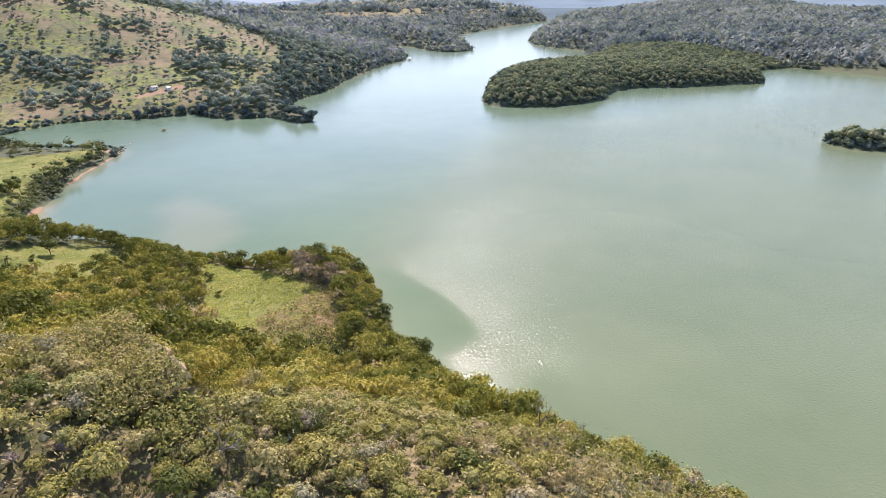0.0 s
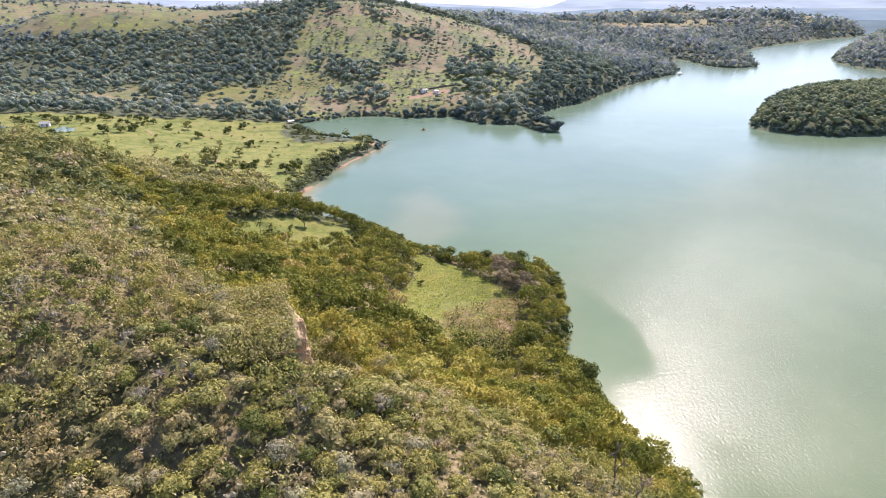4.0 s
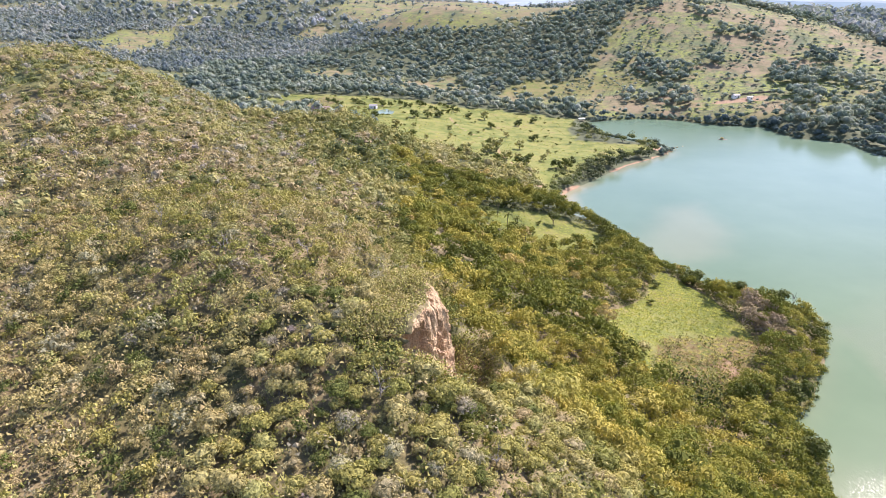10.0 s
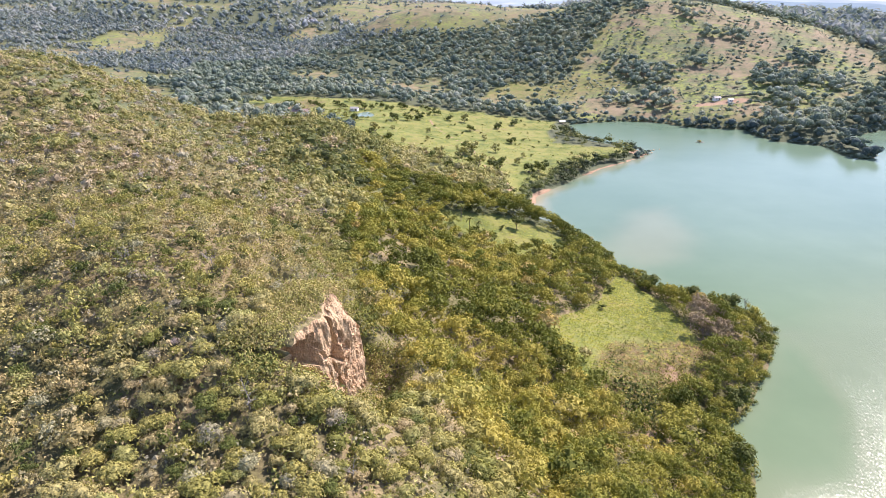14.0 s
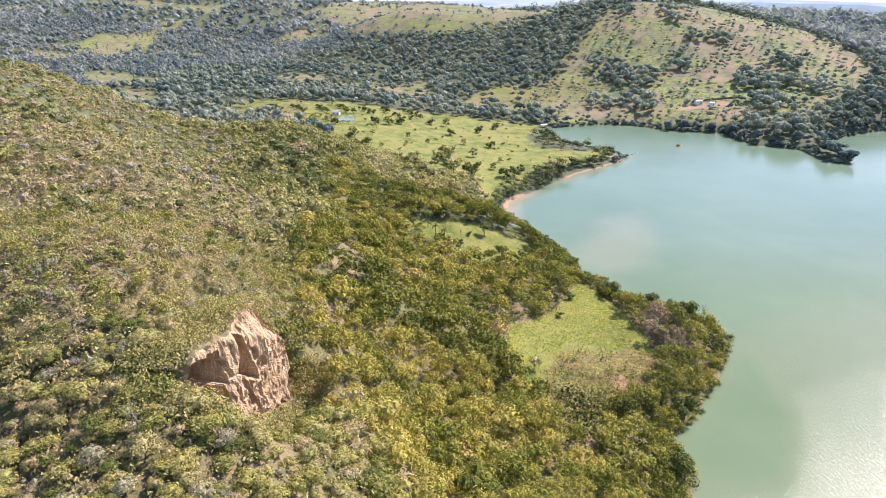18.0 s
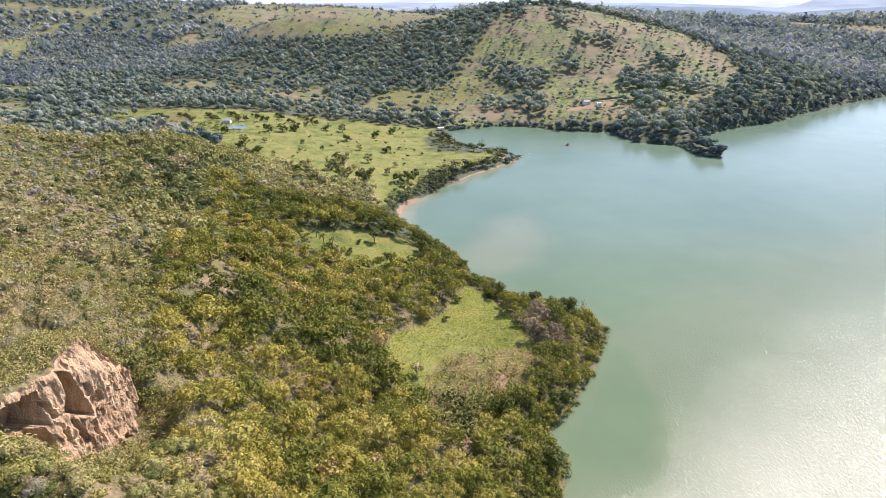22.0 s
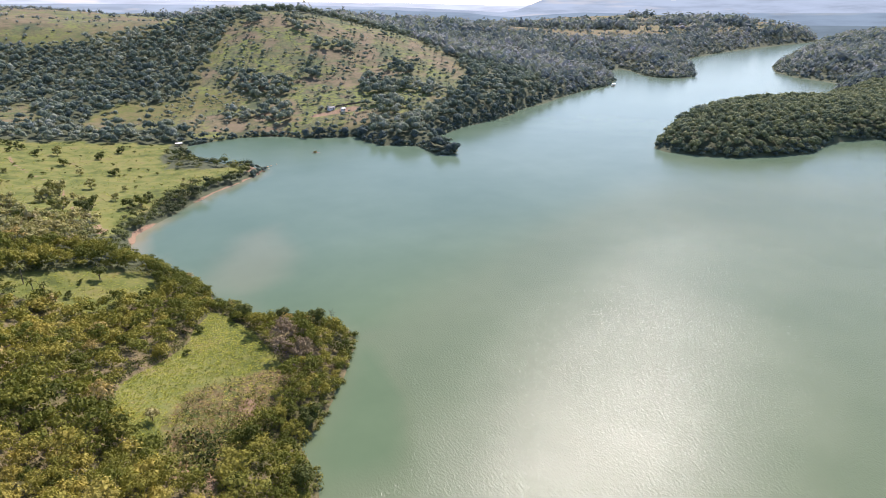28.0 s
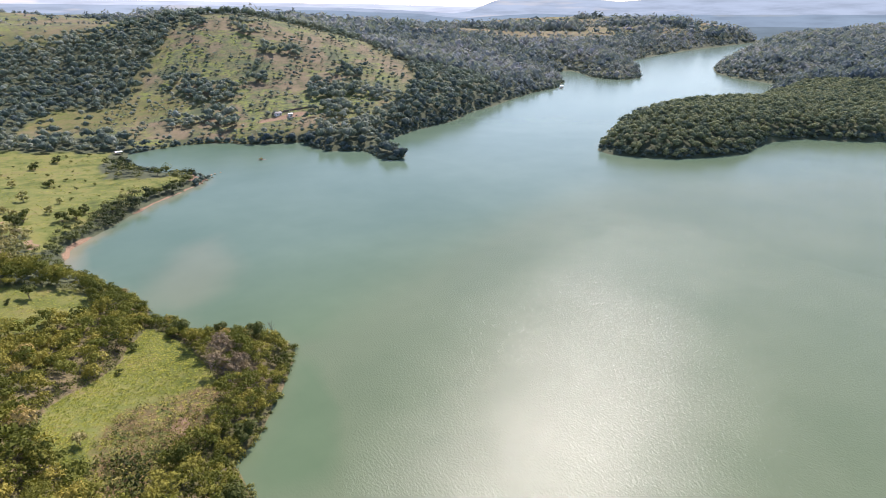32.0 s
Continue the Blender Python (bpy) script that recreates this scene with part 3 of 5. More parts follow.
def scatter(x0, x1, y0, y1, step, jitter=0.45):
    gx, gy = np.meshgrid(np.arange(x0, x1, step), np.arange(y0, y1, step))
    p = np.stack([gx.ravel(), gy.ravel()], 1).astype(float)
    p[:, 0] += (np.arange(len(p)) // gx.shape[1] % 2) * step * 0.5
    return p + rng.uniform(-jitter, jitter, p.shape) * step


def in_view(p, lo=-4, hi=134, eye=(-60, -45)):
    """Land that lies ahead of the flight line."""
    b = np.degrees(np.arctan2(p[:, 1] - eye[1], p[:, 0] - eye[0]))
    return (b > lo) & (b < hi)


def in_copse(p):
    """How far a place of the grassy hill lies in one of its groves."""
    wob = (grain(p, 16, 23) - 0.5) * 0.9
    return np.maximum.reduce([soft(np.hypot(p[:, 0] - x, (p[:, 1] - y) * 0.75) / r + wob, 1.1, 0.8) for x, y, r in COPSES])


def stand(p, keep_gap=1.5):
    """Which places of p bear woodland, by ground cover and luck."""
    s = inland(p)
    pasture, dry, soil, scrub = cover(p, s)
    luck = rng.uniform(0, 1, len(p))
    hill = away(HILL_GRASS, p) > 0
    thick = 1 - soft(pasture, 0.25, 0.65)
    broad_p = np.hypot(p[:, 0], p[:, 1])
    copse = soft(grain(p, 70, 21), 0.47, 0.55)
    thick = np.where(hill, np.maximum(in_copse(p), 0.24 + 0.4 * (grain(p, 45, 22) > 0.5)), thick)
    thick = np.where((pasture > 0.5) & ~hill, np.where(np.hypot(p[:, 0], p[:, 1]) > 620, np.maximum(0.12, copse * (broad_p > 1150) * 0.8), 0), thick)
    thick *= 1 - 0.45 * soft(away(THIN_WOOD, p), -10, 10)
    thick *= 1 - soft(soil, 0.3, 0.55)
    thick *= np.hypot(p[:, 0] - 67, (p[:, 1] - 560) * 0.55) > 11
    return (luck < thick) & (s > keep_gap) & (away(FARM_STRIP, p) < 0), s


# --- near slope, mid distance and far woods
NEAR_SHAPES = [crown_shape(k, 13, 18, 0.092, 0.8, 0.6, OCT_V, OCT_F, 0.8) for k in range(8)]
FINE_SHAPES = [crown_shape(20 + k, 15, 34, 0.07, 0.7, 0.6, OCT_V, OCT_F, 0.7) for k in range(6)]
BROAD_SHAPES = [crown_shape(20 + k, 13, 16, 0.1, 0.7, 0.62, OCT_V, OCT_F, 0.7) for k in range(6)]
RIDGE_SHAPES = [crown_shape(40 + k, 3, 18, 0.135, 0.75, 0.5, OCT_V, OCT_F, 0.6) for k in range(6)]
MID_SHAPES = [crown_shape(60 + k, 3, 9, 0.19, 0.85, 0.8, OCT_V, OCT_F, 0.4) for k in range(8)]
FAR_SHAPES = [crown_shape(110 + k, 1, 9, 0.42, 0.85, 0.7, OCT_V, OCT_F, 0.5) for k in range(8)]
BRUSH_SHAPES = [crown_shape(90 + k, 1, 15, 0.21, 0.8, 0.32, OCT_V, OCT_F, 0.8) for k in range(6)]
TREE_ZONE = np.array([-38.0, 62.0])


def slope_tones(p, s):
    """Dark greens by the shore, yellow greens on the moist slope, olive and brown on the dry crest."""
    n = rng.uniform(0, 1, len(p))
    patch = grain(p, 26, 31)
    dryness = soft(height(p, s), 30, 62)
    wet = soft(s, 32, 7) * soft(height(p, s), 19, 7)
    tone = 0.345 + 0.24 * (patch - 0.5) * 2 + 0.28 * (n - 0.5) + dryness * (0.2 + 0.2 * (n - 0.4)) - 0.06 * soft(p[:, 1], 110, 190)
    tone = np.minimum(tone, 0.72)
    tone = np.where(n > 0.99 - 0.01 * dryness, 0.84 + 0.12 * rng.uniform(0, 1, len(p)), tone)
    tone = tone * (1 - wet) + wet * (0.07 + 0.28 * n + 0.1 * (patch > 0.62))
    dell = 0.75 * soft(away(POINT_FIELD, p), -24, -6) * soft(p[:, 1], 120, 140)
    tone = tone * (1 - dell) + dell * (0.13 + 0.32 * n)
    odd = rng.uniform(0, 1, len(p))
    tone = np.where(odd > 0.985 - 0.04 * dryness, 0.72 + 0.12 * n, np.where(odd < 0.1, 0.04 + 0.14 * n, np.where((odd > 0.5) & (odd < 0.5 + 0.1 * dryness), 0.86 + 0.1 * n, np.where((odd > 0.8) & (odd < 0.8 + 0.1 * dryness), 0.76 + 0.1 * n, tone))))
    bare = (np.hypot(p[:, 0] - 62, (p[:, 1] - 184) * 0.55) < 6.5) & (n > 0.3)
    return np.clip(np.where(bare, 1.0, tone), 0, 1)


def off_rock(p, front=9.5, back=-6.4):
    """Places that are neither on the face of the cliff nor right at its foot, nor in the bare gully beside it."""
    c = cliff_side(p)
    gully = np.abs(p[:, 0] + 36 + 0.41 * (p[:, 1] - 103)) < 1.5
    past = 102.5 + (front > 6) * 6.5 * (c > 0)
    return ((c < back) | (c > front) | (p[:, 1] < 66.5) | (p[:, 1] > past)) & ~(gully & (p[:, 1] > 87) & (p[:, 1] < 104))


near_p = scatter(-260, 100, -14, 310, 2.5)
near_p = near_p[in_view(near_p, 2, 138) & off_rock(near_p)]
ok, s_near = stand(near_p, 0.6)
near_p, s_near = near_p[ok], s_near[ok]
near_z = height(near_p, s_near)
moist = soft(near_z, 50, 36) * soft(near_p[:, 0] + 0.4 * near_p[:, 1], -40, 0)
thin = rng.uniform(0, 1, len(near_p)) > 0.6 * moist * (1 - 0.5 * soft(s_near, 24, 6))
near_p, s_near, near_z, moist = near_p[thin], s_near[thin], near_z[thin], moist[thin]
near_r = 0.85 + 1.35 * rng.uniform(0, 1, len(near_p)) ** 1.6 + moist * (1.1 + 1.9 * rng.uniform(0, 1, len(near_p))) * (1 - 0.5 * soft(s_near, 24, 6))
spur = soft(near_p[:, 0], -28, -16) * soft(near_p[:, 1], 64, 56)
near_r *= 1 - 0.3 * spur
near_tone = slope_tones(near_p, s_near)
near_lift = near_r * rng.uniform(0.0, 0.95, len(near_p)) * soft(s_near, 0, 12) * (1 - 0.7 * spur)
closest = np.argsort(np.hypot(*(near_p - TREE_ZONE).T))[:300]
rest = np.ones(len(near_p), bool)
rest[closest] = False
spots = np.column_stack([near_p, near_z])
dist = np.hypot(near_p[:, 0] + 20, near_p[:, 1])
band = rest & ((dist < 150) | ((near_p[:, 0] > -2) & (near_p[:, 1] < 246)) | ((near_p[:, 0] > -55) & (near_p[:, 1] < 205)) | ((near_p[:, 0] > -75) & (near_p[:, 1] < 320) & (near_z < 30)))
crest = band & (moist < 0.5)
wood("slope_woodland", NEAR_SHAPES, spots[crest], near_r[crest], near_lift[crest], near_tone[crest], LEAF,
     "dense dry savanna woodland in olive, yellow and brown greens on the slope")
close_by = np.hypot(near_p[:, 0] + 12, near_p[:, 1] - 88) < 52
crest = band & (moist >= 0.5) & close_by
wood("hillside_canopy", FINE_SHAPES, spots[crest], near_r[crest], near_lift[crest] * 1.4 + 0.8 * (1 - spur[crest]), near_tone[crest], LEAF_CANOPY,
     "closed canopy of broad olive and yellow-green trees beside the cliff")
crest = band & (moist >= 0.5) & ~close_by
wood("canopy_woodland", BROAD_SHAPES, spots[crest], near_r[crest], near_lift[crest] * 1.4 + 0.8 * (1 - spur[crest]), near_tone[crest], LEAF_CANOPY,
     "closed canopy of broad yellow-green trees on the lower slope")
band = rest & ~band & (rng.uniform(0, 1, len(near_p)) > 0.3)
wood("ridge_woodland", RIDGE_SHAPES, spots[band], near_r[band] * 1.5, near_lift[band], near_tone[band], LEAF_RIDGE,
     "dense green woodland covering the ridge above the bay")

brush_p = np.concatenate([scatter(-150, 60, -5, 170, 1.55), scatter(-8, 95, 170, 250, 2.1)])
brush_p = brush_p[in_view(brush_p, 2, 135) & off_rock(brush_p, 5.0, -6.2)]
brush_p = brush_p[(brush_p[:, 0] + 0.4 * brush_p[:, 1] < 10) | (rng.uniform(0, 1, len(brush_p)) < 0.5)]
ok, s_brush = stand(brush_p, 1.5)
brush_p, s_brush = brush_p[ok], s_brush[ok]
brush_r = 0.55 + 1.0 * rng.uniform(0, 1, len(brush_p)) ** 1.3
wood("undergrowth", BRUSH_SHAPES, np.column_stack([brush_p, height(brush_p, s_brush)]), brush_r, brush_r * 0.0, slope_tones(brush_p, s_brush), LEAF,
     "low dry scrub and bushes between the trees", "undergrowth")

mid_p = np.concatenate([scatter(-260, 60, 308, 455, 3.9), scatter(-420, 60, 455, 1000, 7.6, 0.7), scatter(60, 560, 420, 760, 6.8, 0.7), scatter(60, 440, 760, 1010, 7.6, 0.7)])
mid_p = mid_p[in_view(mid_p, 30, 130)]
ok, s_mid = stand(mid_p, 0.4)
mid_p, s_mid = mid_p[ok], s_mid[ok]
on_hill = away(HILL_GRASS, mid_p) > 0
mid_r = (1 - 0.3 * ((mid_p[:, 1] < 455) & (mid_p[:, 0] < 60))) * np.where(on_hill, np.where(in_copse(mid_p) > 0.4, rng.uniform(4.2, 7.0, len(mid_p)), 1.6 + 2.6 * rng.uniform(0, 1, len(mid_p)) ** 1.6), 3.0 + 4.6 * rng.uniform(0, 1, len(mid_p)) ** 1.8)
wet = soft(s_mid, 18, 4)
luck = rng.uniform(0, 1, len(mid_p))
mid_tone = np.clip(0.02 + 0.36 * luck * (1 - wet) + 0.62 * np.clip(grain(mid_p, 75, 8) - 0.36, 0, 1) * (1 - wet), 0, 0.62)
mid_tone = np.where(rng.uniform(0, 1, len(mid_p)) > 0.95, 0.58, mid_tone)
lee_side = (mid_p[:, 0] < 130) & (mid_p[:, 1] < 455 + 110 * (mid_p[:, 0] > 40))
mid_spots = np.column_stack([mid_p, height(mid_p, s_mid)])
mid_lift = mid_r * 0.25 * soft(s_mid, 1, 8)
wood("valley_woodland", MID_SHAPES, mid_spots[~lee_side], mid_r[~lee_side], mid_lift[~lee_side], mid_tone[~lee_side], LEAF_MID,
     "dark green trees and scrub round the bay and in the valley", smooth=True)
wood("meadow_edge_woodland", RIDGE_SHAPES, mid_spots[lee_side], mid_r[lee_side] * np.where(mid_p[lee_side, 1] < 455, 1.15, 0.85), mid_lift[lee_side], mid_tone[lee_side] + 0.12 - 0.16 * (mid_p[lee_side, 0] > 36), LEAF_RIDGE,
     "green and olive woodland between the ridge and the meadow")

isl_p = np.concatenate([scatter(425, 1010, 200, 520, 5.6, 0.7), scatter(448, 492, 44, 96, 4.2)])
ok, s_isl = stand(isl_p, 0.3)
isl_p, s_isl = isl_p[ok], s_isl[ok]
isl_r = rng.uniform(3.6, 5.8, len(isl_p))
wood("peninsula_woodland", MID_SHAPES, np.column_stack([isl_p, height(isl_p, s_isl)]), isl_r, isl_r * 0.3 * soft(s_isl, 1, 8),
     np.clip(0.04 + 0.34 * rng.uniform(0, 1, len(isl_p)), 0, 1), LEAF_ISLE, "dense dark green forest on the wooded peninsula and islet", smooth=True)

far_p = np.concatenate([scatter(-1200, 300, 300, 1350, 8.8, 0.7), scatter(300, 2300, 760, 1350, 12, 0.7), scatter(-1300, 2300, 1350, 2300, 22, 0.7), scatter(560, 2300, 60, 760, 10, 0.7)])
far_p = far_p[in_view(far_p, 0, 132)]
ok, s_far = stand(far_p, 0.0)
fx, fy = far_p[:, 0], far_p[:, 1]
ok &= ~((fx < 1010) & (fy < 520) & (fx > 425)) & ~((fx < 60) & (fx > -420) & (fy < 1000)) & ~((fx < 560) & (fx > 60) & (fy < 760)) & ~((fx < 440) & (fx > 60) & (fy < 1010))
far_p, s_far = far_p[ok], s_far[ok]
far_r = (2.6 + 4.4 * rng.uniform(0, 1, len(far_p)) ** 1.6) * (1 + 0.75 * (far_p[:, 0] > 300)) * (1 + 0.9 * (far_p[:, 1] > 1350)) * (0.7 + 0.3 * soft(s_far, 5, 60))
far_r *= 1 - 0.5 * soft(cover(far_p, s_far)[0], 0.3, 0.6)
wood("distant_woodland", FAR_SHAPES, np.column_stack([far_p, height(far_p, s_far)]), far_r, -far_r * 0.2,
     np.clip(0.06 + 0.45 * rng.uniform(0, 1, len(far_p)) + 0.7 * (grain(far_p, 150, 27) - 0.5), 0, 0.7), LEAF_FAR, "distant forest over the far hills, blue haze painted into its leaf colour", smooth=True)


# --- bushes that hang over the water's edge
edge_p = np.concatenate([scatter(30, 100, 100, 310, 2.6), scatter(60, 500, 420, 700, 3.6), scatter(425, 1010, 200, 520, 4.0), scatter(500, 960, 640, 970, 5.0), scatter(960, 1500, 520, 1200, 6.5), scatter(446, 492, 42, 98, 3.0)])
s_edge = inland(edge_p)
sand = np.minimum(np.hypot(edge_p[:, 0] - 26, edge_p[:, 1] - 345), np.hypot(edge_p[:, 0] - 80, edge_p[:, 1] - 420)) < 30
keep = (s_edge > -1.2) & (s_edge < 3.0 + 4 * (edge_p[:, 0] > 300)) & ~sand & (np.hypot(edge_p[:, 0] - 67, (edge_p[:, 1] - 560) * 0.55) > 11)
edge_p, s_edge = edge_p[keep], s_edge[keep]
edge_r = rng.uniform(1.3, 2.5, len(edge_p)) * (1 + 0.5 * (np.hypot(edge_p[:, 0], edge_p[:, 1]) > 400))
edge_spots, edge_tone = np.column_stack([edge_p, np.maximum(height(edge_p, s_edge), 0) - 0.3]), rng.uniform(0.02, 0.3, len(edge_p))
close = edge_p[:, 1] < 320
close &= edge_p[:, 0] < 120
wood("point_bushes", RIDGE_SHAPES, edge_spots[close], edge_r[close], edge_r[close] * 0, edge_tone[close] + 0.08, LEAF,
     "green bushes hanging over the water round the point", "bushes")
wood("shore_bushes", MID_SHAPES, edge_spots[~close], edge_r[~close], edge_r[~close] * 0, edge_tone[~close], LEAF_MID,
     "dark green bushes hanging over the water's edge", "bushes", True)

dry_p = scatter(4, 62, 120, 176, 1.2, 0.9)
dry_p = dry_p[(away(DRY_BANK, dry_p) + rng.uniform(-3, 3, len(dry_p)) > 0) & (rng.uniform(0, 1, len(dry_p)) < 0.16 + 0.55 * (grain(dry_p, 9, 51) > 0.5) + 0.4 * soft(dry_p[:, 1], 152, 144))]
dry_r = 0.35 + 1.4 * rng.uniform(0, 1, len(dry_p)) ** 2
low = soft(dry_p[:, 1], 156, 144)
dry_r *= 1 + 0.7 * low
wood("dry_scrub", BRUSH_SHAPES, np.column_stack([dry_p, height(dry_p)]), dry_r, dry_r * 0, np.clip(0.15 + 0.6 * grain(dry_p, 7, 52) + rng.uniform(-0.25, 0.25, len(dry_p)) - 0.2 * low, 0, 0.72), LEAF,
     "low brown and olive scrub below the clearing", "scrub")

margin_p = np.concatenate([scatter(0, 64, 118, 236, 1.5, 0.9), scatter(-46, 36, 234, 292, 1.7, 0.9)])
rim = np.maximum(away(POINT_FIELD, margin_p), away(PALM_FIELD, margin_p))
margin_p = margin_p[(rim > -5.5) & (rim < 1.5 * rng.uniform(-1, 1, len(rim)) ** 3 + 0.2) & (inland(margin_p) > 1)]
margin_r = 0.5 + 1.3 * rng.uniform(0, 1, len(margin_p)) ** 1.5
wood("margin_bushes", BRUSH_SHAPES, np.column_stack([margin_p, height(margin_p)]), margin_r, margin_r * 0, np.clip(rng.uniform(0.05, 0.45, len(margin_p)), 0, 1), LEAF,
     "green bushes along the edges of the clearings", "bushes")

brow_p = np.column_stack([rng.uniform(-8.4, 0.4, 1700), rng.uniform(69.5, 102, 1700)])
brow_p = brow_p[(rng.uniform(0, 1, 1700) < 0.45) | (brow_p[:, 0] < -1.5)]
brow_z = cliff_levels(brow_p[:, 1])[0] + 0.55 + 1.6 * (grain(np.column_stack([brow_p[:, 1], brow_p[:, 1] * 0]), 3.0, 47) - 0.5)
brow_p[:, 0] = -42 + (brow_p[:, 0] + 0.164 * (brow_p[:, 1] - 72) - 2.6 * soft(brow_p[:, 1], 88, 106)) / 0.986
brow_r = rng.uniform(0.35, 1.1, len(brow_p))
wood("brow_scrub", BRUSH_SHAPES, np.column_stack([brow_p, brow_z]), brow_r, brow_r * 0, np.clip(rng.uniform(0.4, 0.85, len(brow_p)), 0, 1), LEAF,
     "dry straw-coloured scrub along the top of the cliff", "scrub")

foot_p = np.column_stack([rng.uniform(3.4, 12, 800), rng.uniform(62, 104, 800)])
foot_p = np.concatenate([foot_p, np.column_stack([rng.uniform(-5, 4, 160), rng.uniform(62, 69.5, 160)])])
foot_p[:, 0] = -42 + (foot_p[:, 0] + 0.164 * (foot_p[:, 1] - 72) - 2.6 * soft(foot_p[:, 1], 88, 106)) / 0.986
foot_r = rng.uniform(0.4, 1.2, len(foot_p))
wood("foot_scrub", BRUSH_SHAPES, np.column_stack([foot_p, height(foot_p)]), foot_r, foot_r * 0, np.clip(rng.uniform(0.2, 0.75, len(foot_p)), 0, 1), LEAF,
     "green and straw-coloured scrub along the foot of the cliff", "scrub")

side_p = np.column_stack([rng.uniform(-6, 3, 120), rng.uniform(101.5, 110, 120)])
side_p[:, 0] += -42 + (0.164 * (side_p[:, 1] - 72) - 2.6 * soft(side_p[:, 1], 88, 106)) / 0.986
side_r = rng.uniform(0.8, 1.7, len(side_p))
side_p = np.concatenate([side_p, np.column_stack([rng.uniform(-47.5, -42.5, 70), rng.uniform(65.5, 70.0, 70)])])
side_r = np.concatenate([side_r, rng.uniform(0.7, 1.5, 70)])
crest_p = np.array([-52, 99]) + rng.normal(0, 1, (950, 2)) * np.array([7.5, 9.0])
crest_p = crest_p[cliff_side(crest_p) < -6.5]
crest_r = rng.uniform(0.25, 0.8, len(crest_p))
both_p, both_r = np.concatenate([side_p, crest_p]), np.concatenate([side_r, crest_r])
both_tone = np.concatenate([rng.uniform(0.1, 0.5, len(side_p)), rng.uniform(0.45, 0.85, len(crest_p))])
wood("crest_scrub", BRUSH_SHAPES, np.column_stack([both_p, height(both_p)]), both_r, both_r * 0, both_tone, LEAF,
     "straw-coloured scrub and green bushes above and beside the cliff", "scrub")

hill_p = scatter(40, 450, 560, 1060, 6.4, 0.9)
hill_p = hill_p[(away(HILL_GRASS, hill_p) > -10) & (rng.uniform(0, 1, len(hill_p)) < 0.1 + 0.6 * soft(grain(hill_p, 40, 25), 0.48, 0.62))]
hill_p = hill_p[(inland(hill_p) > 6) & (away(HOUSE_YARD, hill_p) < -3)]
hill_r = 0.8 + 2.6 * rng.uniform(0, 1, len(hill_p)) ** 2.2
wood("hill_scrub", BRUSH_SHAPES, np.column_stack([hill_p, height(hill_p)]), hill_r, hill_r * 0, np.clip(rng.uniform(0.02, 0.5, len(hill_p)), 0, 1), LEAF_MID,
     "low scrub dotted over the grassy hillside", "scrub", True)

back_p = np.concatenate([scatter(-330, 110, -140, 40, 4.6), scatter(-420, -255, 40, 300, 5.0)])
back_p = back_p[~in_view(back_p, 2, 138) | (back_p[:, 0] < -260) | (back_p[:, 1] < -14)]
s_back = inland(back_p)
back_p, s_back = back_p[s_back > 1], s_back[s_back > 1]
back_r = rng.uniform(2.2, 3.6, len(back_p))
wood("hillside_woodland", BRUSH_SHAPES, np.column_stack([back_p, height(back_p, s_back)]), back_r, back_r * 0.2, slope_tones(back_p, s_back), LEAF,
     "savanna woodland on the hillside under the flight line")


# ---------------------------------------------------------------- single trees and other things
def part(name, shape, material, parent=None, label="", smooth=False, tone=None):
    """One mesh object out of vertices and four-cornered faces, under its thing."""
    v, f = shape
    flat, sizes = flat_faces(np.asarray(f))
    ob = mesh_object(name, v, flat, sizes, material, smooth, [("tone", np.full(len(v), tone))] if tone is not None else [])
    ob.parent = parent
    return tagged(ob, label)


def thing(name, m, label, category, group=""):
    ob = new(name)
    ob.empty_display_size = 0.3
    ob.matrix_basis = m
    return tagged(ob, label, category, group)


def join(*shapes):
    vs, fs, base = [], [], 0
    for v, f in shapes:
        vs.append(np.asarray(v, float))
        fs.append(np.asarray(f) + base)
        base += len(v)
    return np.concatenate(vs), np.concatenate(fs)


def tube(points, radii, sides=6):
    """A tapered tube along points, closed at its ends."""
    pts = np.asarray(points, float)
    vs, fs = [], []
    for k, (p, r) in enumerate(zip(pts, radii)):
        d = pts[min(k + 1, len(pts) - 1)] - pts[max(k - 1, 0)]
        d /= np.linalg.norm(d) + 1e-9
        u = np.cross(d, (0.31, 0.95, 0.05) if abs(d[2]) > 0.5 else (0, 0, 1))
        u /= np.linalg.norm(u)
        w = np.cross(d, u)
        a = np.arange(sides) * 2 * math.pi / sides
        vs.append(p + r * (np.cos(a)[:, None] * u + np.sin(a)[:, None] * w))
    n = len(pts)
    for k in range(n - 1):
        for i in range(sides):
            j = (i + 1) % sides
            fs.append((k * sides + i, k * sides + j, (k + 1) * sides + j, (k + 1) * sides + i))
    for k in (0, n - 1):
        for i in range(1, sides - 1):
            fs.append((k * sides, k * sides + i, k * sides + i + 1, k * sides + i + 1))
    return np.concatenate(vs), np.array(fs)


def box(x0, x1, y0, y1, z0, z1, slope=0.0):
    """A block; slope narrows its top on each side."""
    s = slope
    v = [(x0, y0, z0), (x1, y0, z0), (x1, y1, z0), (x0, y1, z0), (x0 + s, y0 + s, z1), (x1 - s, y0 + s, z1), (x1 - s, y1 - s, z1), (x0 + s, y1 - s, z1)]
    f = [(0, 3, 2, 1), (4, 5, 6, 7), (0, 1, 5, 4), (1, 2, 6, 5), (2, 3, 7, 6), (3, 0, 4, 7)]
    return np.array(v, float), np.array(f)


